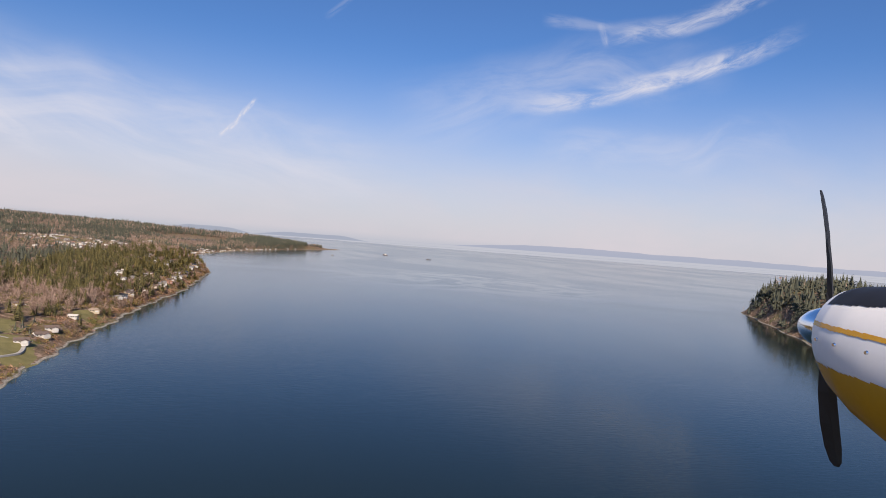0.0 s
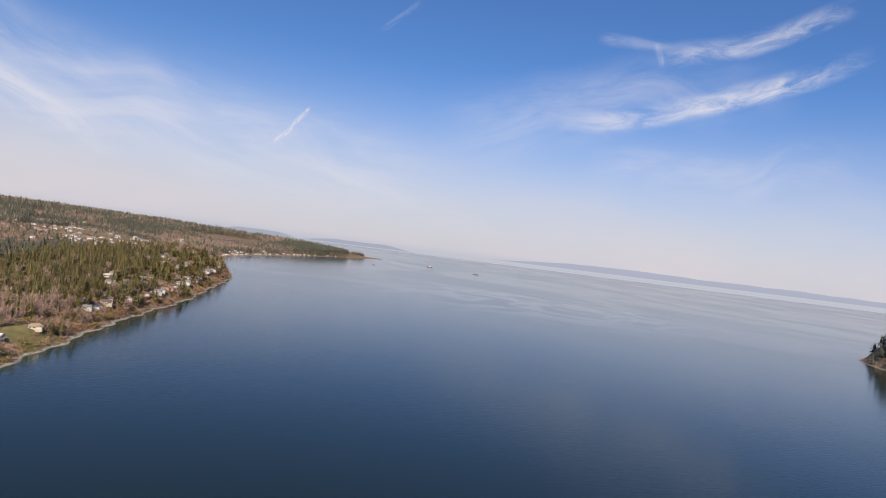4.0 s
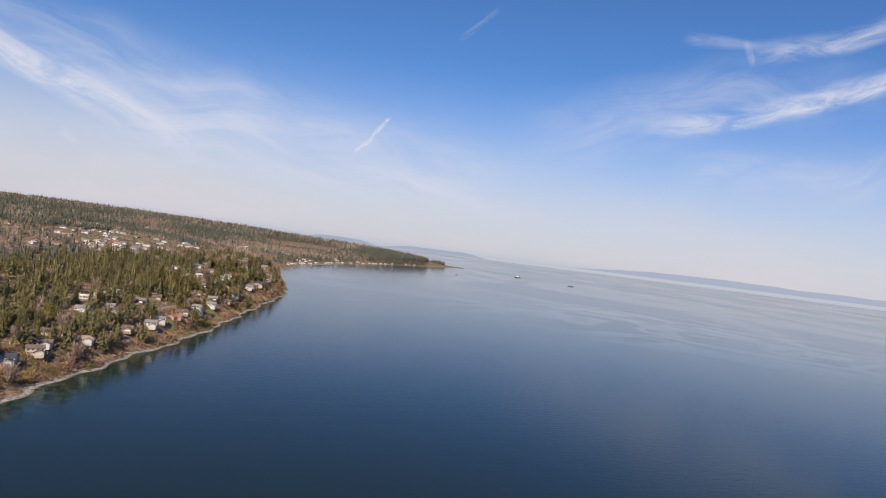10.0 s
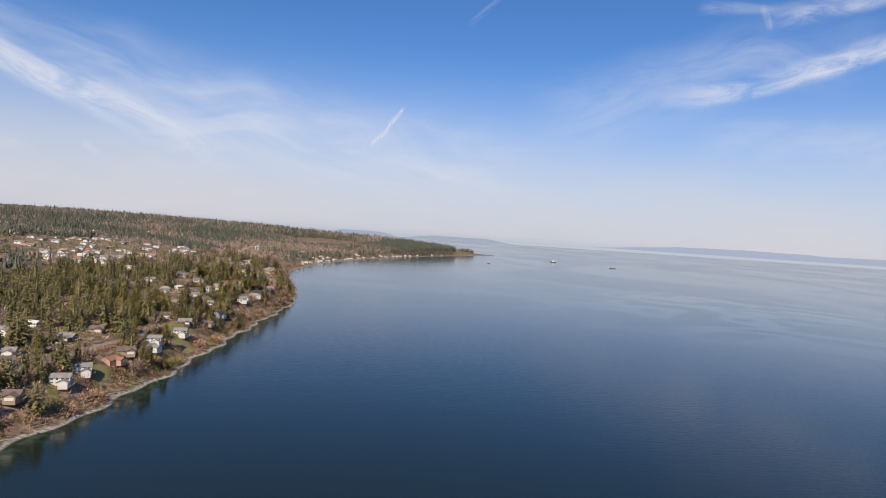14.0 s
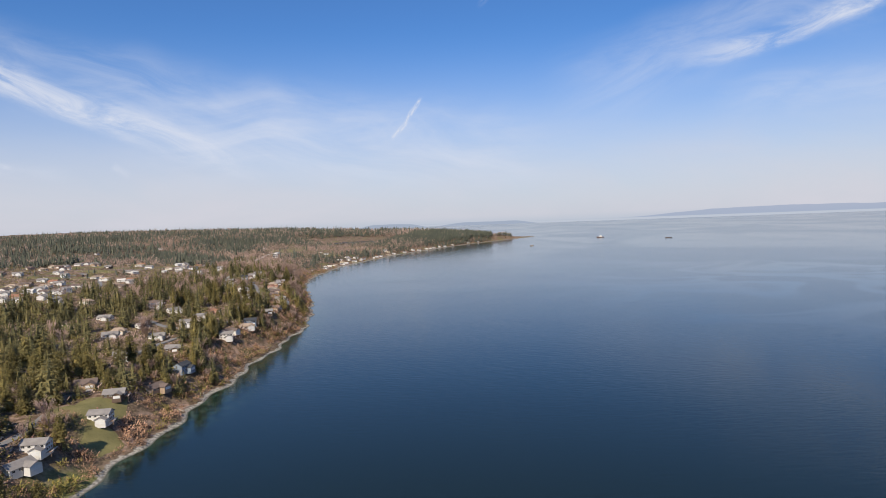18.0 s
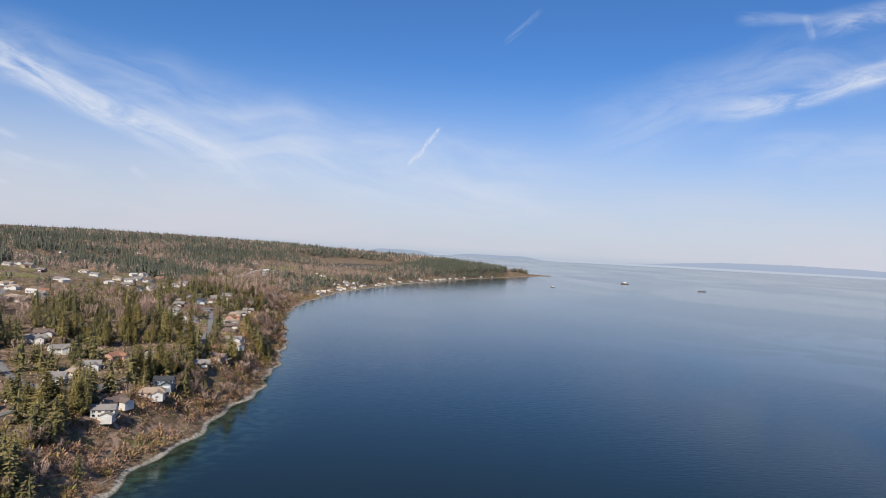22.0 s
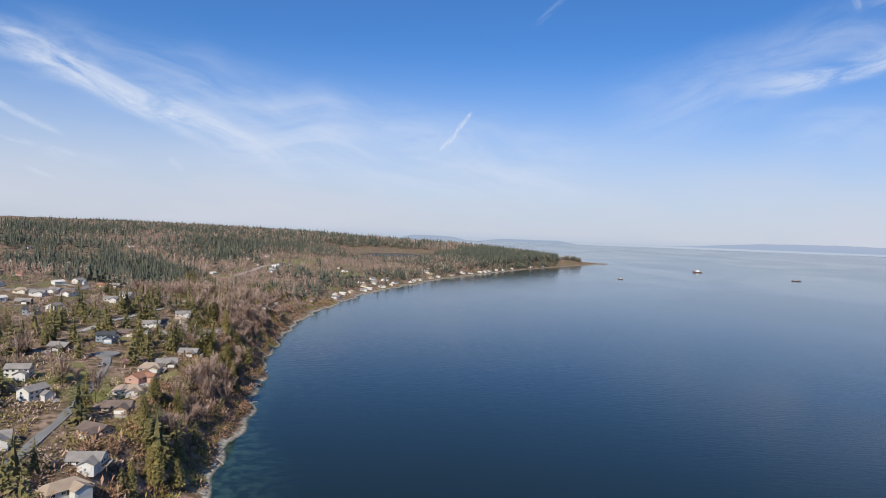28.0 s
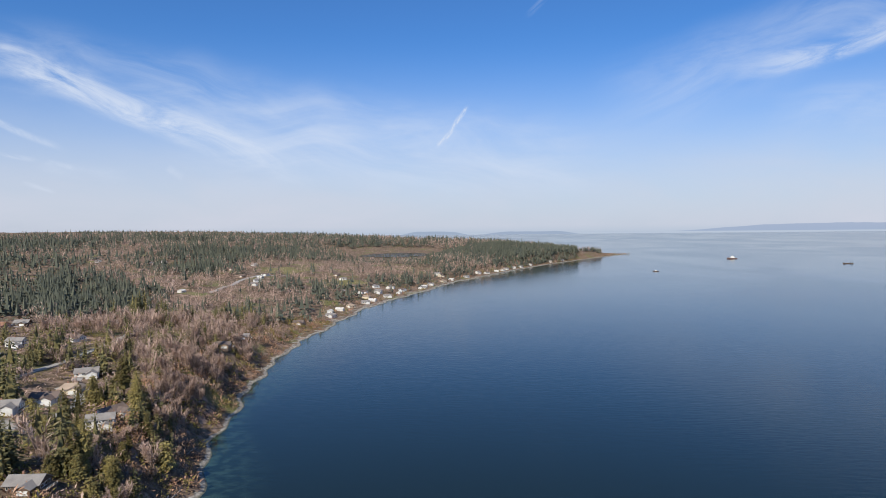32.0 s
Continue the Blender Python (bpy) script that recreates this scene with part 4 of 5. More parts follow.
def bush_crown(r, high, wide, n, leaf=1.0):
    w = r.normal(0, 1, (n, 3))
    w[:, 2] = np.abs(w[:, 2]) * 0.9 + 0.15
    w /= np.linalg.norm(w, axis=1, keepdims=True)
    s = r.uniform(0.1, 0.85, n) ** 0.7
    roots = w * s[:, None] * [wide, wide, high * 0.75]
    ln = r.uniform(0.22, 0.5, n) * wide * leaf
    tw = w + r.normal(0, 0.6, (n, 3))
    return kites(roots, tw, ln, ln * r.uniform(0.22, 0.4, n), 0.1)


def quads_of(v):
    return np.arange(len(v)).reshape(-1, 4)


def trunk_mesh(name, high, thick, sides=6):
    bm = bmesh.new()
    rings = []
    for f, k in ((-0.06, 1.25), (0.03, 1.0), (0.5, 0.62), (0.97, 0.08)):
        rings.append([bm.verts.new((thick * k * math.cos(a), thick * k * math.sin(a), f * high)) for a in np.linspace(0, 2 * math.pi, sides, endpoint=False)])
    for lo, hi in zip(rings, rings[1:]):
        for i in range(sides):
            bm.faces.new((lo[i], lo[(i + 1) % sides], hi[(i + 1) % sides], hi[i]))
    me = bpy.data.meshes.new(name)
    bm.to_mesh(me)
    bm.free()
    return me


def clear(x, y, gap):
    """True where no house, road or lawn stands within the gap."""
    ok = np.ones(len(x), bool)
    for hx, hy, _, _ in SPOTS:
        ok &= (x - hx) ** 2 + (y - hy) ** 2 > (gap + 3.2) ** 2
        if gap > 3.2 or gap < 1.5:
            ok &= ((x - hx - 3) / 6.5) ** 2 + ((y - hy + 6) / 8.5) ** 2 > 1
            if hx < -190 or hy > 1560 or (hx * 7 + hy * 3) % 10 < 5:
                ok &= ((x - hx - 6) / 9) ** 2 + ((y - hy + 11) / 15) ** 2 > 1
    for rx, ry, w in ROADS:
        near = np.min((x[:, None] - rx[None, ::2]) ** 2 + (y[:, None] - ry[None, ::2]) ** 2, axis=1)
        ok &= near > (gap * 0.9 + w / 2) ** 2
    for lx, ly, lw, lh in LAWNS:
        ok &= ((x - lx) / lw) ** 2 + ((y - ly) / lh) ** 2 > 1
    return ok




# patches of the hillside: place, reach, and whether its trees are bare
FIR_PATCHES = [(-570, 1890, 95), (-370, 1690, 75), (-470, 1810, 60), (-300, 1625, 50), (-230, 1575, 35), (-380, 2110, 60), (-470, 2220, 70), (-330, 1935, 50), (-467, 2092, 40), (-820, 2280, 130), (-170, 1620, 30), (100, 2450, 260), (-150, 1000, 130), (-160, 850, 110)]
BARE_PATCHES = [(-520, 2150, 55), (-280, 1800, 65), (-200, 1650, 50), (-200, 1960, 85), (-610, 2065, 50), (-445, 1905, 40), (-216, 1733, 50), (-295, 2087, 60), (-140, 2020, 60), (-172, 1495, 45), (-165, 590, 55), (-170, 2090, 90), (-350, 1500, 60)]


def brown_share(x, y):
    """The share of bare trees among the wood, patch by patch."""
    s = np.where((x > -260) & (y < 1420), 0.34, 0.53) + 0.22 * np.sin(x * 0.011 + 2) * np.cos(y * 0.008 + 1) + 0.14 * np.sin(x * 0.04 - y * 0.031)
    for patches, amount in ((FIR_PATCHES, -0.8), (BARE_PATCHES, 0.8)):
        for px, py, reach in patches:
            s = s + amount * np.exp(-(((x - px) ** 2 + (y - py) ** 2) / reach ** 2) ** 1.5)
    s = s + 0.25 * np.sin(x * 0.021 + 1.4 * np.sin(y * 0.013)) * np.sin(y * 0.027 - 0.8 * np.sin(x * 0.017)) - 1.0 * (x > 500)
    return np.clip(s, 0.05, 0.95)


def scatter(x0, x1, y0, y1, area, r):
    n = int((x1 - x0) * (y1 - y0) / area)
    return r.uniform(x0, x1, n), r.uniform(y0, y1, n)


def grow(name, label, category, crowns, x, y, scale, mat, sink=0.3):
    """Many plants in one mesh: each a copy of one of the crowns, turned and scaled."""
    vs = []
    kinds = rng.integers(0, len(crowns), len(x))
    for k, crown in enumerate(crowns):
        sel = kinds == k
        a = rng.uniform(0, 2 * np.pi, sel.sum())
        s = scale[sel][:, None]
        c, n = np.cos(a)[:, None], np.sin(a)[:, None]
        vx = (crown[None, :, 0] * c - crown[None, :, 1] * n) * s + x[sel][:, None]
        vy = (crown[None, :, 0] * n + crown[None, :, 1] * c) * s + y[sel][:, None]
        vz = crown[None, :, 2] * s * rng.uniform(0.85, 1.15, sel.sum())[:, None] + (height(x[sel], y[sel]) - sink)[:, None]
        vs.append(np.stack([vx, vy, vz], -1).reshape(-1, 3))
    v = np.concatenate(vs)
    return tagged(new(name, mesh_from(name, v, quads_of(v), mat)), label, category, kind="stuff")


# the wood: nearer belt dense, the far hill sparser
# groves: place, reach and number of trees
FIR_CLUMPS_A = [(-123, 541, 8, 7), (-107, 590, 6, 5), (-133, 604, 9, 8), (-120, 659, 9, 9), (-114, 674, 6, 5), (-150, 693, 12, 12), (-102, 707, 5, 4), (-124, 712, 10, 10), (-140, 732, 10, 10), (-130, 751, 9, 8), (-94, 758, 9, 8), (-84, 762, 3, 2), (-116, 771, 9, 8), (-164, 810, 16, 16), (-123, 817, 12, 12), (-77, 837, 3, 2), (-79, 844, 6, 5), (-71, 858, 5, 4), (-91, 864, 5, 5), (-108, 872, 7, 8), (-91, 878, 5, 4), (-82, 885, 4, 3), (-161, 895, 18, 18), (-74, 896, 5, 4)]
FIR_CLUMPS_B = [(-112, 915, 14, 14), (-110, 940, 12, 16), (-130, 945, 12, 16), (-102, 956, 10, 11), (-81, 957, 8, 8), (-93, 974, 10, 12), (-80, 980, 5, 4), (-67, 984, 7, 6), (-174, 987, 16, 20), (-70, 1027, 3, 2), (-84, 1029, 7, 7), (-85, 1035, 4, 3), (-90, 1039, 12, 11), (-212, 1059, 16, 18), (-184, 1068, 16, 18), (-65, 1075, 3, 2), (-96, 1078, 4, 2), (-80, 1084, 5, 5), (-78, 1092, 7, 7), (-85, 1093, 8, 9), (-70, 1099, 6, 5), (-166, 1109, 16, 18), (-139, 1117, 6, 4), (-70, 1123, 6, 6)]
FIR_CLUMPS_C = [(-127, 1126, 12, 12), (-70, 1135, 8, 8), (-71, 1142, 6, 6), (-111, 1145, 9, 10), (-127, 1149, 10, 11), (-153, 1149, 8, 8), (-99, 1160, 9, 10), (-74, 1172, 5, 4), (-168, 1190, 14, 20), (-73, 1195, 6, 5), (-66, 1198, 5, 3), (-81, 1232, 6, 5), (-99, 1269, 4, 3), (-96, 1271, 5, 4), (-85, 1291, 6, 6), (-121, 1300, 6, 5), (-97, 1303, 7, 7), (-92, 1306, 7, 7), (-97, 1311, 6, 5), (-102, 1330, 4, 4), (-142, 1332, 5, 4), (-121, 1335, 8, 8), (-100, 1335, 10, 9), (-146, 1351, 5, 4)]
FIR_CLUMPS_D = [(-112, 1358, 5, 4), (-124, 1366, 6, 5), (-170, 1388, 5, 4), (-150, 1399, 6, 5), (-174, 1421, 6, 5), (-141, 1482, 6, 5), (-172, 1607, 6, 6)]
BARE_CLUMPS_A = [(-110, 506, 9, 9), (-104, 651, 8, 9), (-102, 668, 8, 9), (-98, 682, 7, 7), (-95, 705, 7, 8), (-76, 836, 6, 6), (-118, 1029, 8, 7), (-63, 1098, 7, 7), (-60, 1118, 6, 7), (-60, 1145, 8, 9), (-168, 1206, 8, 7), (-69, 1221, 5, 6), (-145, 1243, 8, 7), (-88, 1272, 5, 5), (-89, 1286, 5, 5), (-101, 1355, 5, 6), (-114, 1391, 5, 6), (-124, 1421, 8, 10), (-141, 1428, 8, 10), (-196, 1490, 10, 10), (-194, 1540, 10, 12), (-269, 1613, 10, 12)]
GROVES = [(c, False) for c in FIR_CLUMPS_A + FIR_CLUMPS_B + FIR_CLUMPS_C + FIR_CLUMPS_D] + [(c, True) for c in BARE_CLUMPS_A]
fir_far = [conifer_crown(rng, 12.0, 4.1 + 0.5 * (i % 3), 17, 0.58, 0.03, 4) for i in range(6)]
fir_mid = [conifer_crown(rng, 13.5, 3.6 + 0.4 * (i % 3), 170, 0.34, 0.05, 8) for i in range(5)]
bare_far = [np.concatenate([bare_crown(rng, 9.5, 4.6, 4, 2, 1.6), bush_crown(rng, 8.0, 3.7, 22, 0.62) + [0, 0, 1.6]]) for _ in range(6)]
bare_mid = [bare_crown(rng, 8.5, 4.6, 150, 10, 1.1) for _ in range(5)]
zones = [scatter(-460, -40, 330, 1760, 30, rng), scatter(-460, 420, 1760, 2800, 44, rng), scatter(-1300, -460, 1350, 2800, 95, rng), scatter(-2000, 300, 2800, 4600, 520, rng), scatter(-800, 260, 2850, 3450, 110, rng), scatter(620, 960, 500, 910, 26, rng), scatter(-2600, -1300, 1500, 3000, 800, rng), scatter(-60, 420, 2050, 2720, 26, rng), scatter(-600, -130, -300, 480, 260, rng), scatter(-430, -110, 1400, 1800, 26, rng), scatter(-135, -50, 600, 1580, 26, rng)]
slope_wood = len(zones[-1][0])
fx, fy = (np.concatenate(c) for c in zip(*zones))
d = inland(fx, fy)
seen = fy > -1.9 * fx + 130
keep = (d > np.where(fx > 500, 2, 9)) & ((d < 120) | (fx < 500)) & (seen | (rng.uniform(0, 1, len(fx)) < 0.04) | (fx > 500)) & (((fx + 190) / 138) ** 2 + ((fy - 2785) / 215) ** 2 > 1)
# the spit is bare but for the trees on its knoll
keep &= (fx < 14 + 0.142 * (fy - 1003)) | (fy < 2350) | (((fx - 284) / 33) ** 2 + ((fy - 2690) / 36) ** 2 < 1) | (fx > 500)
# gardens and streets of the upper houses stay open
settled = 1.5 * np.exp(-(((fx + 290) / 95) ** 2 + ((fy - 1310) / 190) ** 2) ** 2) + np.exp(-(((fx + 480) / 170) ** 2 + ((fy - 1760) / 110) ** 2)) + np.exp(-(((fx + 140) / 70) ** 2 + ((fy - 1760) / 120) ** 2))
keep[-slope_wood:] &= d[-slope_wood:] < 32
clump = np.sin(fx * 0.13 + 1.1 * np.sin(fy * 0.06)) * np.sin(fy * 0.085 + 0.9 * np.sin(fx * 0.07 + 1.0)) + 0.5 * np.sin(fx * 0.05 - fy * 0.043 + 2)
openness = 0.93 * (1 - smooth((clump + 0.22) / 0.28))
far_clump = np.sin(fx * 0.031 + 1.3 * np.sin(fy * 0.014)) * np.sin(fy * 0.024 + 1.1 * np.sin(fx * 0.019)) + 0.4 * np.sin(fx * 0.011 + fy * 0.017)
keep &= (rng.uniform(0, 1, len(fx)) > 0.4 * (1 - smooth((far_clump + 0.35) / 0.6))) | (fx > -400) | (fy > 2750)
openness[-slope_wood:] *= 0.35
openness *= np.where((fx > -260) & (fx < -112) & (fy > 600) & (fy < 1350), 0.55, 1.0)
keep &= rng.uniform(0, 1, len(fx)) > np.where(fx > -260, np.maximum(openness, 0.25), 0.8 * openness) * (fy < 1760)
settled += 0.42 * ((fx > -170) & (inland(fx, fy) > 26) & (fx < 0) & (fy > 820) & (fy < 1500))
keep &= rng.uniform(0, 1, len(fx)) > 0.72 * np.minimum(settled, 1)
fx, fy = fx[keep], fy[keep]
keep = clear(fx, fy, 3.3)
fx, fy = fx[keep], fy[keep]
brown = rng.uniform(0, 1, len(fx)) < brown_share(fx, fy) + 0.4 * (inland(fx, fy) < 27)
for (cx, cy, reach, count), leafless in GROVES:
    a, k = rng.uniform(0, 2 * np.pi, count), np.sqrt(rng.uniform(0, 1, count)) * reach
    gx, gy = cx + k * np.cos(a), cy + k * np.sin(a)
    ok = clear(gx, gy, 1.2) & (inland(gx, gy) > 4)
    fx, fy, brown = np.concatenate([gx[ok], fx]), np.concatenate([gy[ok], fy]), np.concatenate([np.full(ok.sum(), leafless), brown])
big = 1 + 0.7 * (fy > 2800) + 0.2 * (fx < -460) + 0.15 * (~brown & (fy > 1500) & (fx < -120) & (fy < 2800))
size = (np.where(fx > -150, 0.50, 0.42) + 0.75 * rng.uniform(0, 1, len(fx)) ** 1.3) * big * np.where((fx > -60) & (fy > 2150) & (fy < 2640), 1.12, 1) * np.where(((fx + 170) / 130) ** 2 + ((fy - 2090) / 80) ** 2 < 1, 0.6, 1) * np.where(((fx + 170) / 120) ** 2 + ((fy - 2440) / 230) ** 2 < 1, 0.30, 1) * np.where(inland(fx, fy) < 27, np.where(brown, 0.62, 0.84), 1) * np.where(((fx + 290) / 100) ** 2 + ((fy - 1310) / 200) ** 2 < 1, 0.55, 1) * np.where(fx > 500, 1.8, 1) * np.where(brown, 1.25, 1)
# those beside the path are single trees, the rest one wood
single = (fx > -135) & (fy > 640) & (fy < 1500) & (fx < 0)
quota = [(single & ~brown), (single & brown)]
singles = []
for q in quota:
    i = np.flatnonzero(q)[:300]
    singles.append((fx[i], fy[i], size[i]))
    single[np.flatnonzero(q)[300:]] = False
rest = ~single
near = (fx > -230) & (fy > 500) & (fy < 1600) & (fx < 0)
sel = rest & ~brown & ~near
grow("conifer_wood", "dense dark green conifers over the hillside", "trees", fir_far, fx[sel], fy[sel], size[sel], NEEDLES_HAZED)
sel = rest & ~brown & near
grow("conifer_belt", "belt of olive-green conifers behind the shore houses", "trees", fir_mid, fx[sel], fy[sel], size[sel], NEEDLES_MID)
sel = rest & brown & near
grow("bare_belt", "leafless grey-brown trees on bluff and plateau", "trees", bare_mid, fx[sel], fy[sel], size[sel], TWIGS)
sel = rest & brown & ~near
grow("bare_wood", "leafless brown-grey trees between the conifers", "trees", bare_far, fx[sel], fy[sel], size[sel], TWIGS)

# brush on the bluff's face and low shrubs round the gardens
bush = [bush_crown(rng, 3.2, 2.3, 46, 0.55) for _ in range(6)]
low_bush = [bush_crown(rng, 1.7, 1.7, 13, 0.75) for _ in range(6)]
bx, by = scatter(-200, 420, 330, 2760, 5.2, rng)
d = inland(bx, by)
keep = (d > 3.0) & (d < 30) & (bx < 430) & (((by > 620) & (by < 1480)) | (rng.uniform(0, 1, len(bx)) < np.where(by < 1650, 0.5, 0.12)))
bx, by = bx[keep], by[keep]
keep = clear(bx, by, 2.0)
bx, by = bx[keep], by[keep]
wild = rng.uniform(0.45, 1.0, len(bx)) * (1.35 + 0.65 * np.sin(bx * 0.31 + by * 0.07) * np.sin(by * 0.19 + 1.0))
leafy = rng.uniform(0, 1, len(bx)) < 0.33 + 0.27 * np.sin(by * 0.05) * np.sin(bx * 0.11)
grow("bluff_brush", "tangled brown winter brush on the bluff", "brush", bush, bx[~leafy], by[~leafy], wild[~leafy], BRUSH, 0.1)
grow("bluff_evergreens", "olive-green evergreen shrubs on the bluff", "shrubs", bush, bx[leafy], by[leafy], wild[leafy], SHRUB, 0.1)
gx, gy = (np.concatenate(c) for c in zip(scatter(-240, -30, 560, 1640, 9, rng), scatter(-420, -240, 1050, 1500, 16, rng), scatter(-145, -55, 780, 1420, 11, rng)))
d = inland(gx, gy)
keep = (d > 15) & clear(gx, gy, 3.0)
gx, gy = gx[keep], gy[keep]
olive = rng.uniform(0, 1, len(gx)) < 0.58 + 0.3 * np.sin(gx * 0.09) * np.sin(gy * 0.06)
grow("garden_shrubs", "green garden shrubs and hedges between houses", "shrubs", low_bush, gx[olive], gy[olive], rng.uniform(0.5, 1.7, olive.sum()), SHRUB, 0.1)
grow("undergrowth", "brown leafless undergrowth on the plateau", "brush", low_bush, gx[~olive], gy[~olive], rng.uniform(0.5, 1.9, (~olive).sum()), TWIGS, 0.1)

# single trees beside the path
FIRS, BARES = [], []
for i in range(6):
    tall, bare = (13, 14.5, 11, 12.5, 8, 15)[i], (0.08, 0.30, 0.06, 0.14, 0.05, 0.40)[i]
    t = tagged(new("conifer_tree"), ("tall dark green conifer with drooping boughs", "tall conifer with a long bare lower trunk")[bare > 0.25], "tree", "trees along the bluff")
    part("trunk", trunk_mesh("trunk", tall, 0.26), BARK, t)
    v = conifer_crown(rng, tall, 3.3 + 0.45 * (i % 3), 900, 0.19, bare, 12)
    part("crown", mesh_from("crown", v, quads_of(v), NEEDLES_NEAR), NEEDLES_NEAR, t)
    FIRS.append(t)
for i in range(5):
    tall = (10, 12, 9, 11, 7)[i]
    t = tagged(new("bare_tree"), "leafless grey-brown tree with fine upright twigs", "tree", "bare trees along the bluff")
    part("trunk", trunk_mesh("trunk", tall * 0.8, 0.17), BARK, t)
    v = bare_crown(rng, tall, tall * 0.40, 640, 14)
    part("crown", mesh_from("crown", v, quads_of(v), TWIGS), TWIGS, t)
    BARES.append(t)
for pool, (xs, ysn, ss) in zip((FIRS, BARES), singles):
    for c, (x, y, s) in enumerate(zip(xs, ysn, ss)):
        m = pose(x, y, float(height(x, y)) - 0.2, rng.uniform(-3, 3), rng.uniform(-3, 3), rng.uniform(0, 360)) @ Matrix.Diagonal((s, s, s * rng.uniform(0.9, 1.15), 1))
        if c < len(pool):
            pool[c].matrix_basis = m
        else:
            copy_thing(pool[c % len(pool)], m).matrix_basis = m

BLOSSOM = material("pink blossom", (0.50, 0.30, 0.29), (0.33, 0.20, 0.19), 0.5, 0.9, island=0.5)
t = tagged(new("blossoming_tree"), "small tree in pale pink blossom beside the lane", "tree")
part("trunk", trunk_mesh("trunk", 3, 0.12), BARK, t)
v = bush_crown(rng, 3.2, 2.0, 520, 0.35) * [1, 1, 0.9] + [0, 0, 1.2]
part("crown", mesh_from("crown", v, quads_of(v), BLOSSOM), BLOSSOM, t)
t.matrix_basis = pose(-113, 1266, float(height(-113, 1266)) - 0.1)

# ---- a yard with a low white wall ----
yard = bmesh.new()
for ring in (((-139, 1327), (-131, 1324), (-127, 1334), (-134, 1341), (-141, 1337)),):
    yard.faces.new([yard.verts.new((x, y, float(height(x, y)) + 0.25)) for x, y in ring])
tagged(part("sand_yard", yard, GRAVEL), "pale bare sand yard beside a dark house", "yard", kind="structure")
wall = tagged(new("garden_wall"), "low white wall round a sand yard", "wall")
for (x0, y0), (x1, y1) in (((-139, 1326), (-130.5, 1323)), ((-130.5, 1323), (-126, 1333))):
    ln, z = math.hypot(x1 - x0, y1 - y0), float(height((x0 + x1) / 2, (y0 + y1) / 2))
    seg = bmesh.new()
    box(seg, 0, ln, -0.12, 0.12, -0.8, 1.0, pose(x0, y0, z, 0, 0, math.degrees(math.atan2(y1 - y0, x1 - x0))))
    part("wall_panel", seg, TRIM, wall)

# ---- parked cars ----
TYRE = material("tyre rubber", (0.02, 0.02, 0.02), (0.03, 0.03, 0.03), 2.0, 0.9)
PAINTS = [("white", material("white car paint", (0.70, 0.70, 0.68), (0.6, 0.6, 0.58), 1.0, 0.3)), ("dark blue", material("dark blue car paint", (0.02, 0.035, 0.08), (0.015, 0.025, 0.06), 1.0, 0.25)), ("silver", material("silver car paint", (0.42, 0.43, 0.44), (0.36, 0.37, 0.38), 1.0, 0.3, 0.6))]


def car(colour, mat):
    top = tagged(new("car"), colour + " car parked beside the lane", "car", "parked cars")
    bm = bmesh.new()
    rows = []
    for x, z0, z1, w in ((-2.1, 0.45, 0.75, 0.78), (-1.95, 0.28, 0.92, 0.86), (-0.5, 0.25, 0.98, 0.88), (1.0, 0.25, 0.95, 0.88), (1.95, 0.28, 0.80, 0.84), (2.15, 0.42, 0.62, 0.74)):
        rows.append([bm.verts.new(p) for p in ((x, -w, z0), (x, w, z0), (x, w * 0.94, z1), (x, -w * 0.94, z1))])
    for lo, hi in zip(rows, rows[1:]):
        for i in range(4):
            bm.faces.new((lo[i], lo[(i + 1) % 4], hi[(i + 1) % 4], hi[i]))
    bm.faces.new(rows[0]), bm.faces.new(list(reversed(rows[-1])))
    body = part("body", bm, mat, top)
    bm = bmesh.new()
    lo = [bm.verts.new(p) for p in ((-1.85, -0.8, 0.93), (1.05, -0.8, 0.93), (1.05, 0.8, 0.93), (-1.85, 0.8, 0.93))]
    hi = [bm.verts.new(p) for p in ((-1.4, -0.62, 1.42), (0.35, -0.62, 1.42), (0.35, 0.62, 1.42), (-1.4, 0.62, 1.42))]
    for i in range(4):
        bm.faces.new((lo[i], lo[(i + 1) % 4], hi[(i + 1) % 4], hi[i]))
    part("windows", bm, GLASS, body)
    part("car_roof", boxes((-1.4, 0.35, -0.62, 0.62, 1.42, 1.46)), mat, body)
    for x in (-1.35, 1.35):
        for y in (-0.78, 0.78):
            bm = bmesh.new()
            bmesh.ops.create_cone(bm, cap_ends=True, segments=14, radius1=0.32, radius2=0.32, depth=0.22, matrix=pose(x, y, 0.32, 90))
            part("wheel", bm, TYRE, top)
    return top


CARS = [car(*p) for p in PAINTS]
for n, (x, y, a) in enumerate(((-93.5, 1046, 100), (-100, 1128, 70), (-119.5, 1262, 95), (-157, 1352, 80), (-119, 1310, 30), (-96, 880, 90), (-160, 1372, 85))):
    m = pose(x, y, float(height(x, y)) + 0.1, 0, 0, a)
    if n < 3:
        CARS[n].matrix_basis = m @ Matrix.Scale(0.85, 4)
    else:
        copy_thing(CARS[n % 3], m)

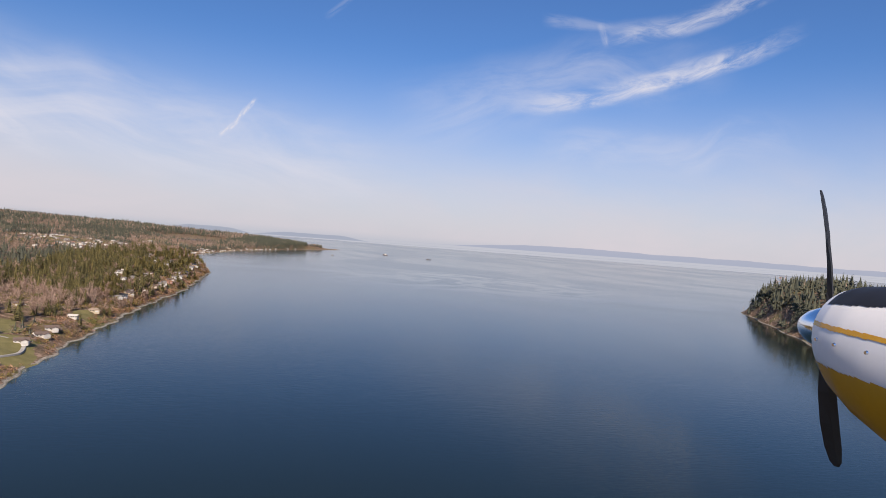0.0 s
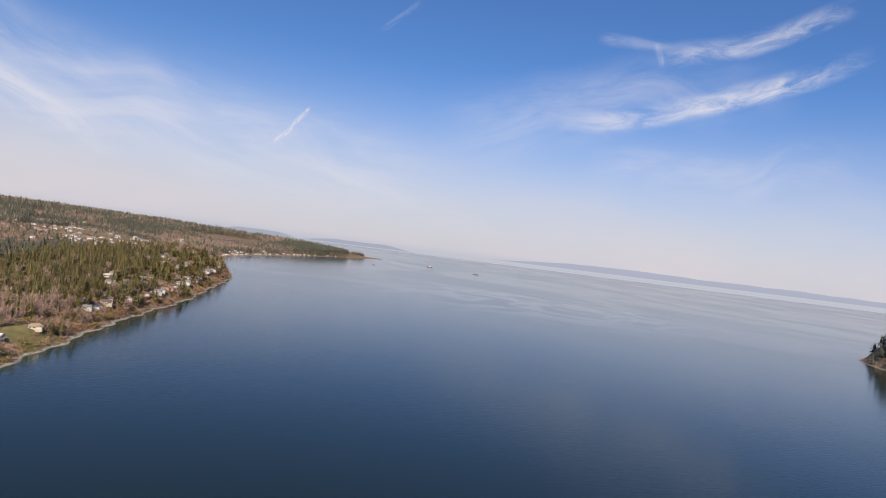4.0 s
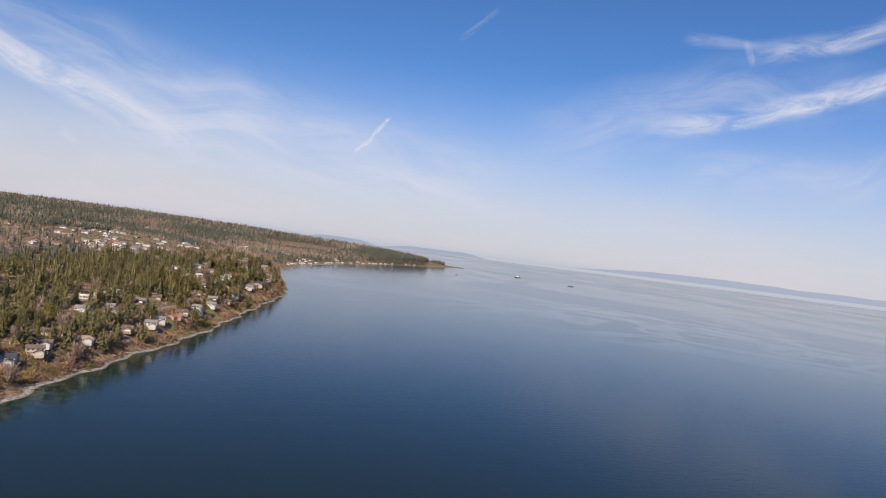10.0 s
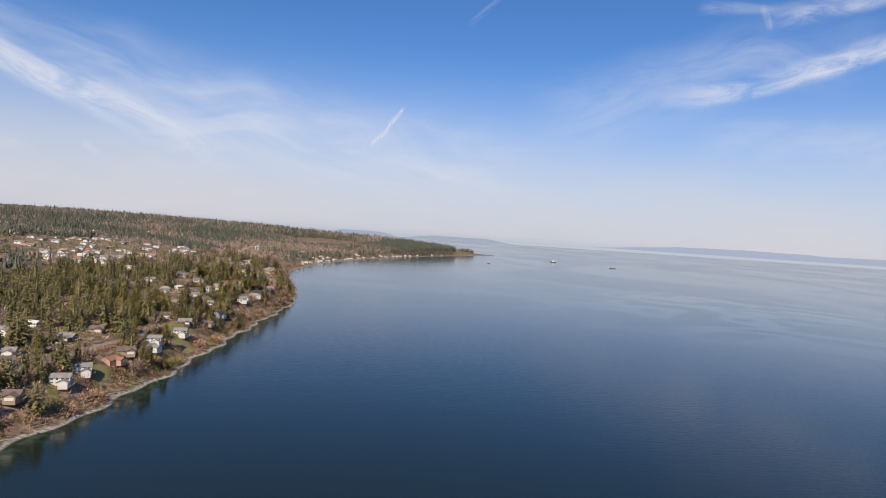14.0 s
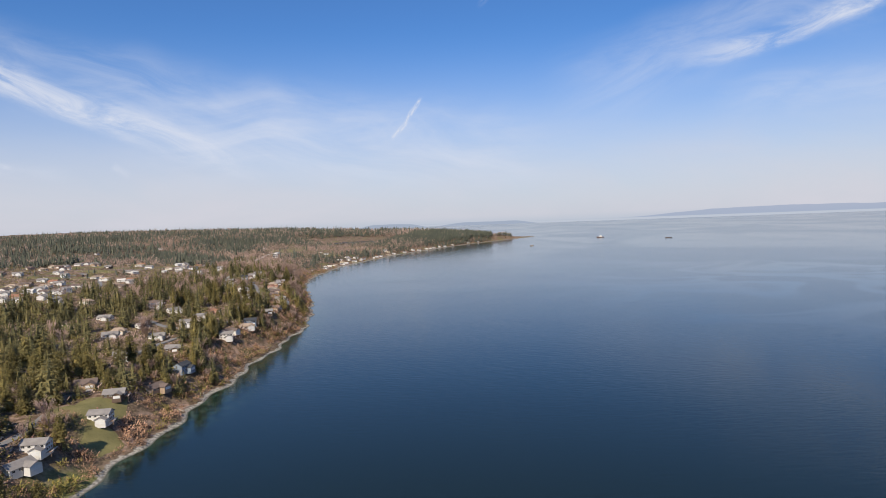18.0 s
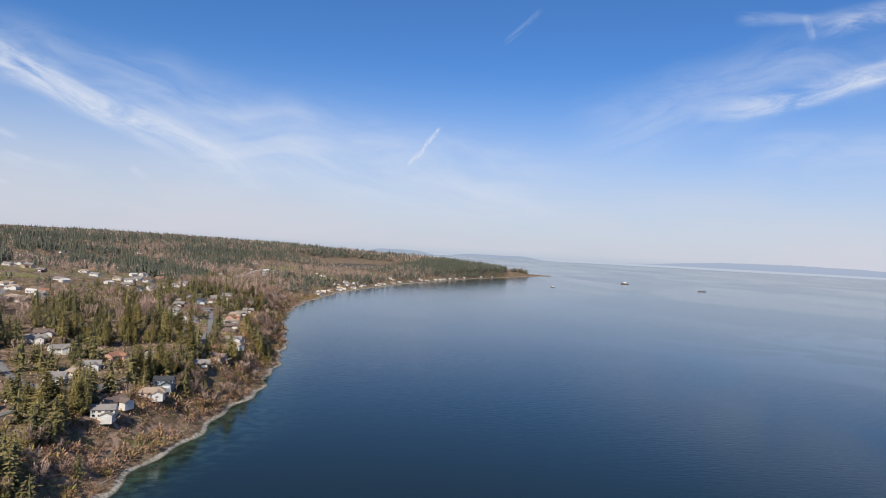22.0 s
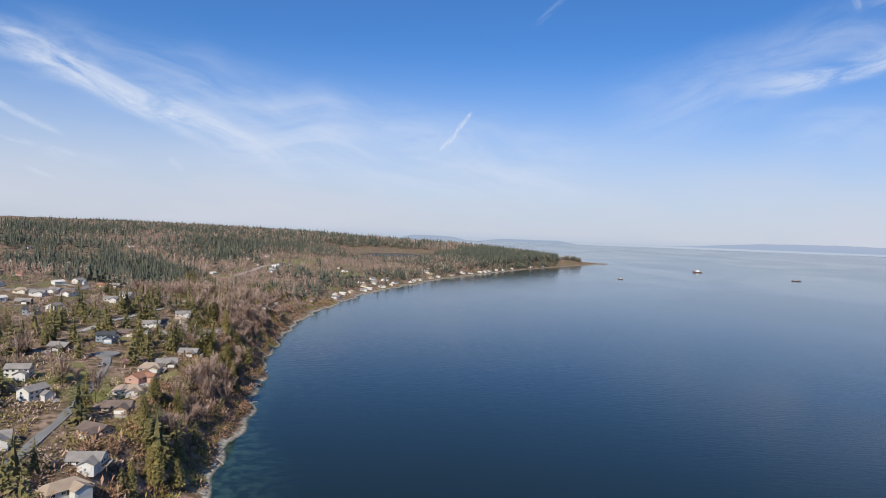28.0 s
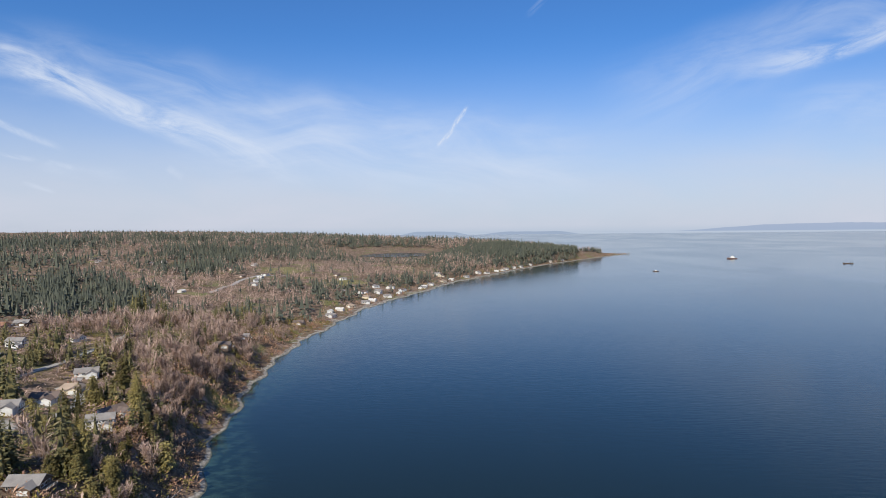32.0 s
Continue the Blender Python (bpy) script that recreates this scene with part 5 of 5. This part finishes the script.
# ---- the beach's driftwood ----
DRIFT = []
for n in range(70):
    y = rng.uniform(640, 1560)
    x = float(np.interp(y, COAST_Y, COAST_X)) - rng.uniform(1.5, 6.5)
    if float(inland(x, y)) < 0.6:
        continue
    m = pose(x, y, float(height(x, y)) + 0.12, rng.uniform(-4, 4), 90 + rng.uniform(-3, 3), rng.uniform(40, 140))
    if not DRIFT:
        bm = bmesh.new()
        bmesh.ops.create_cone(bm, cap_ends=True, segments=7, radius1=0.28, radius2=0.14, depth=7)
        bmesh.ops.create_cone(bm, cap_ends=True, segments=5, radius1=0.1, radius2=0.03, depth=1.6, matrix=pose(0.4, 0.1, 1.2, 20, 60, 0))
        log = tagged(part("driftwood_log", bm, WOODEN), "bleached driftwood log lying on the gravel", "log", "logs on the beach")
        log.matrix_basis = m
        DRIFT.append(log)
    else:
        copy_thing(DRIFT[0], m)

# ---- boats at anchor ----


def hull(length, beam, deep, bow=0.3):
    bm = bmesh.new()
    ring_lo, ring_hi = [], []
    for f, w in ((0, 0.75), (0.1, 0.95), (0.4, 1.0), (0.7, 0.9), (0.88, 0.5), (1.0, 0.03)):
        ring_lo.append((f * length - length / 2, w * beam / 2 * 0.8, -0.5))
        ring_hi.append((f * length - length / 2 + (0.4 if f == 1 else 0), w * beam / 2, deep + bow * f * f))
    loop = lambda pts: [bm.verts.new((x, y, z)) for x, y, z in pts] + [bm.verts.new((x, -y, z)) for x, y, z in reversed(pts)]
    lo, hi = loop(ring_lo), loop(ring_hi)
    n = len(lo)
    for i in range(n):
        bm.faces.new((lo[i], lo[(i + 1) % n], hi[(i + 1) % n], hi[i]))
    bm.faces.new(hi)
    bm.faces.new(list(reversed(lo)))
    return bm


RUST = material("dull red hull paint", (0.16, 0.09, 0.075), (0.10, 0.06, 0.05), 0.6, 0.6)
ship = tagged(new("fishing_ship"), "anchored ship with a dull red hull and white superstructure", "ship")
part("hull", hull(20, 5.5, 1.6, 1.2), RUST, ship)
cabin = part("cabin", boxes((-5, 4, -1.9, 1.9, 1.6, 4.0), (-3, 2, -1.5, 1.5, 4.0, 5.6)), TRIM, ship)
part("cabin_window", boxes((2.0, 2.06, -1.3, 1.3, 4.5, 5.2)), GLASS, cabin)
part("mast", boxes((-1, -0.85, -0.1, 0.1, 5.6, 8.5), (6.0, 6.15, -0.1, 0.1, 1.8, 6.0)), TRIM, ship)
ship.matrix_basis = pose(547, 2508, 0.1, 0, 0, 172)
barge = tagged(new("barge"), "low dark barge with raised ends on calm water", "barge")
part("hull", hull(18, 5.0, 0.9, 0.5), WALLS["brown"], barge)
part("cabin", boxes((-8, -4.5, -1.6, 1.6, 0.9, 2.6)), WALLS["grey"], barge)
part("ramp", boxes((6.2, 8.0, -1.8, 1.8, 1.0, 1.9)), WALLS["brown"], barge)
barge.matrix_basis = pose(677, 2326, 0.05, 0, 0, 185)
skiff = tagged(new("motor_boat"), "small dark motor boat off the headland", "boat")
part("hull", hull(9, 2.6, 0.8, 0.4), WALLS["brown"], skiff)
part("cabin", boxes((-1.5, 1.5, -0.9, 0.9, 0.8, 2.0)), TRIM, skiff)
skiff.matrix_basis = pose(290, 2170, 0.05, 0, 0, 175)

# ---- the aircraft's nose, where it flies as the film begins ----
PAINT = material("white aircraft paint", (0.80, 0.79, 0.77), (0.74, 0.73, 0.71), 2.0, 0.25)
YELLOW = material("yellow aircraft paint", (0.62, 0.32, 0.015), (0.55, 0.28, 0.012), 2.0, 0.25)
BLACK = material("matt black paint", (0.012, 0.012, 0.014), (0.02, 0.02, 0.022), 2.0, 0.55)
CHROME = material("polished spinner", (0.85, 0.86, 0.88), (0.80, 0.81, 0.83), 2.0, 0.12, 1.0)


def turned(profile, sides=48, keep=None, squash=1.0):
    """A body of rings along +y; profile rows of y, radius and drop of the centre; keep picks faces by their turn."""
    bm = bmesh.new()
    rings = [[bm.verts.new((r * math.cos(a), y, r * math.sin(a) * squash + c)) for a in np.linspace(0, 2 * math.pi, sides, endpoint=False)] for y, r, c in profile]
    for lo, hi in zip(rings, rings[1:]):
        for i in range(sides):
            f = bm.faces.new((lo[i], hi[i], hi[(i + 1) % sides], lo[(i + 1) % sides]))
            f.smooth = True
    if keep:
        bmesh.ops.delete(bm, geom=[f for f in bm.faces if not keep(f.calc_center_median())], context="FACES")
    return bm


nose = tagged(new("aircraft_nose"), "white and yellow aircraft engine cowling with black propeller", "aircraft")
outline = [(0.0, 0.20, 0.0), (-0.04, 0.30, -0.01), (-0.13, 0.39, -0.04), (-0.28, 0.465, -0.085), (-0.5, 0.53, -0.14), (-0.8, 0.58, -0.20), (-1.2, 0.62, -0.24), (-1.7, 0.65, -0.26), (-2.4, 0.67, -0.27)]
back = np.concatenate([np.linspace(0, 0.3, 16), np.linspace(0.34, 2.4, 40)])
shape = [(-float(b), *(float(np.interp(b, [-o[0] for o in outline], [o[i] for o in outline])) for i in (1, 2))) for b in back]
cowl = part("cowling", turned(shape), PAINT, nose)
part("lower_cowling", turned([(y - 0.004, r + 0.006, c) for y, r, c in shape], 300, lambda p: p.z < -0.19 + 0.03 * p.y), YELLOW, cowl, "golden yellow lower panel")
part("stripe", turned([(y - 0.003, r + 0.005, c) for y, r, c in shape], 420, lambda p: 0.085 < p.z - 0.035 * p.y < 0.12), YELLOW, cowl, "thin golden stripe")
part("glare_panel", turned([(y - 0.003, r + 0.005, c) for y, r, c in shape[10:]], 300, lambda p: p.z > 0.24 - 0.04 * p.y), BLACK, cowl, "black anti-glare panel")
for y in (-0.28, -0.55, -0.9, -1.3):
    r = float(np.interp(-y, [0, 0.13, 0.28, 0.5, 0.8, 1.2, 1.7], [0.2, 0.39, 0.475, 0.545, 0.60, 0.645, 0.68]))
    bolt = bmesh.new()
    bmesh.ops.create_cone(bolt, cap_ends=True, segments=12, radius1=0.016, radius2=0.012, depth=0.012, matrix=Matrix.Translation((-r * 0.99 - 0.002, y, -0.02)) @ Matrix.Rotation(-math.pi / 2, 4, "Y"))
    part("fastener", bolt, CHROME, cowl, "steel quarter-turn fastener")
spinner = part("spinner", turned([(0.46, 0.004, 0), (0.445, 0.05, 0), (0.39, 0.105, 0), (0.30, 0.15, 0), (0.18, 0.182, 0), (0.05, 0.197, 0), (-0.02, 0.198, 0)]), CHROME, nose, "polished metal spinner")


def blade(turn):
    bm = bmesh.new()
    rows = []
    for r, chord, twist in ((0.18, 0.08, 64), (0.32, 0.11, 56), (0.54, 0.14, 48), (0.80, 0.145, 40), (1.00, 0.13, 36), (1.12, 0.09, 34), (1.16, 0.04, 34)):
        c, s = math.cos(radians(twist)), math.sin(radians(twist))
        th = 0.045 - 0.028 * r
        rows.append([bm.verts.new((x * c - y * s - 0.16 * r * r, 0.14 + x * s + y * c, r)) for x, y in ((-chord / 2, 0), (-chord * 0.1, th), (chord / 2, 0), (-chord * 0.1, -th * 0.4))])
    for lo, hi in zip(rows, rows[1:]):
        for i in range(4):
            bm.faces.new((lo[i], lo[(i + 1) % 4], hi[(i + 1) % 4], hi[i]))
    bm.faces.new(rows[-1])
    bmesh.ops.transform(bm, matrix=Matrix.Rotation(radians(turn), 4, "Y"), verts=bm.verts)
    return bm


for turn in (187, 7):
    part("propeller_blade", blade(turn), BLACK, nose, "black propeller blade")
# camera-side frame of the first pose: right, ahead, up
first = PATH[0][1]
nose.matrix_basis = first @ Matrix.Translation((3.31, -0.68, -5.25)) @ pose(0, 0, 0, 0, 9, 0) @ pose(0, 0, 0, -90, 0, 0)
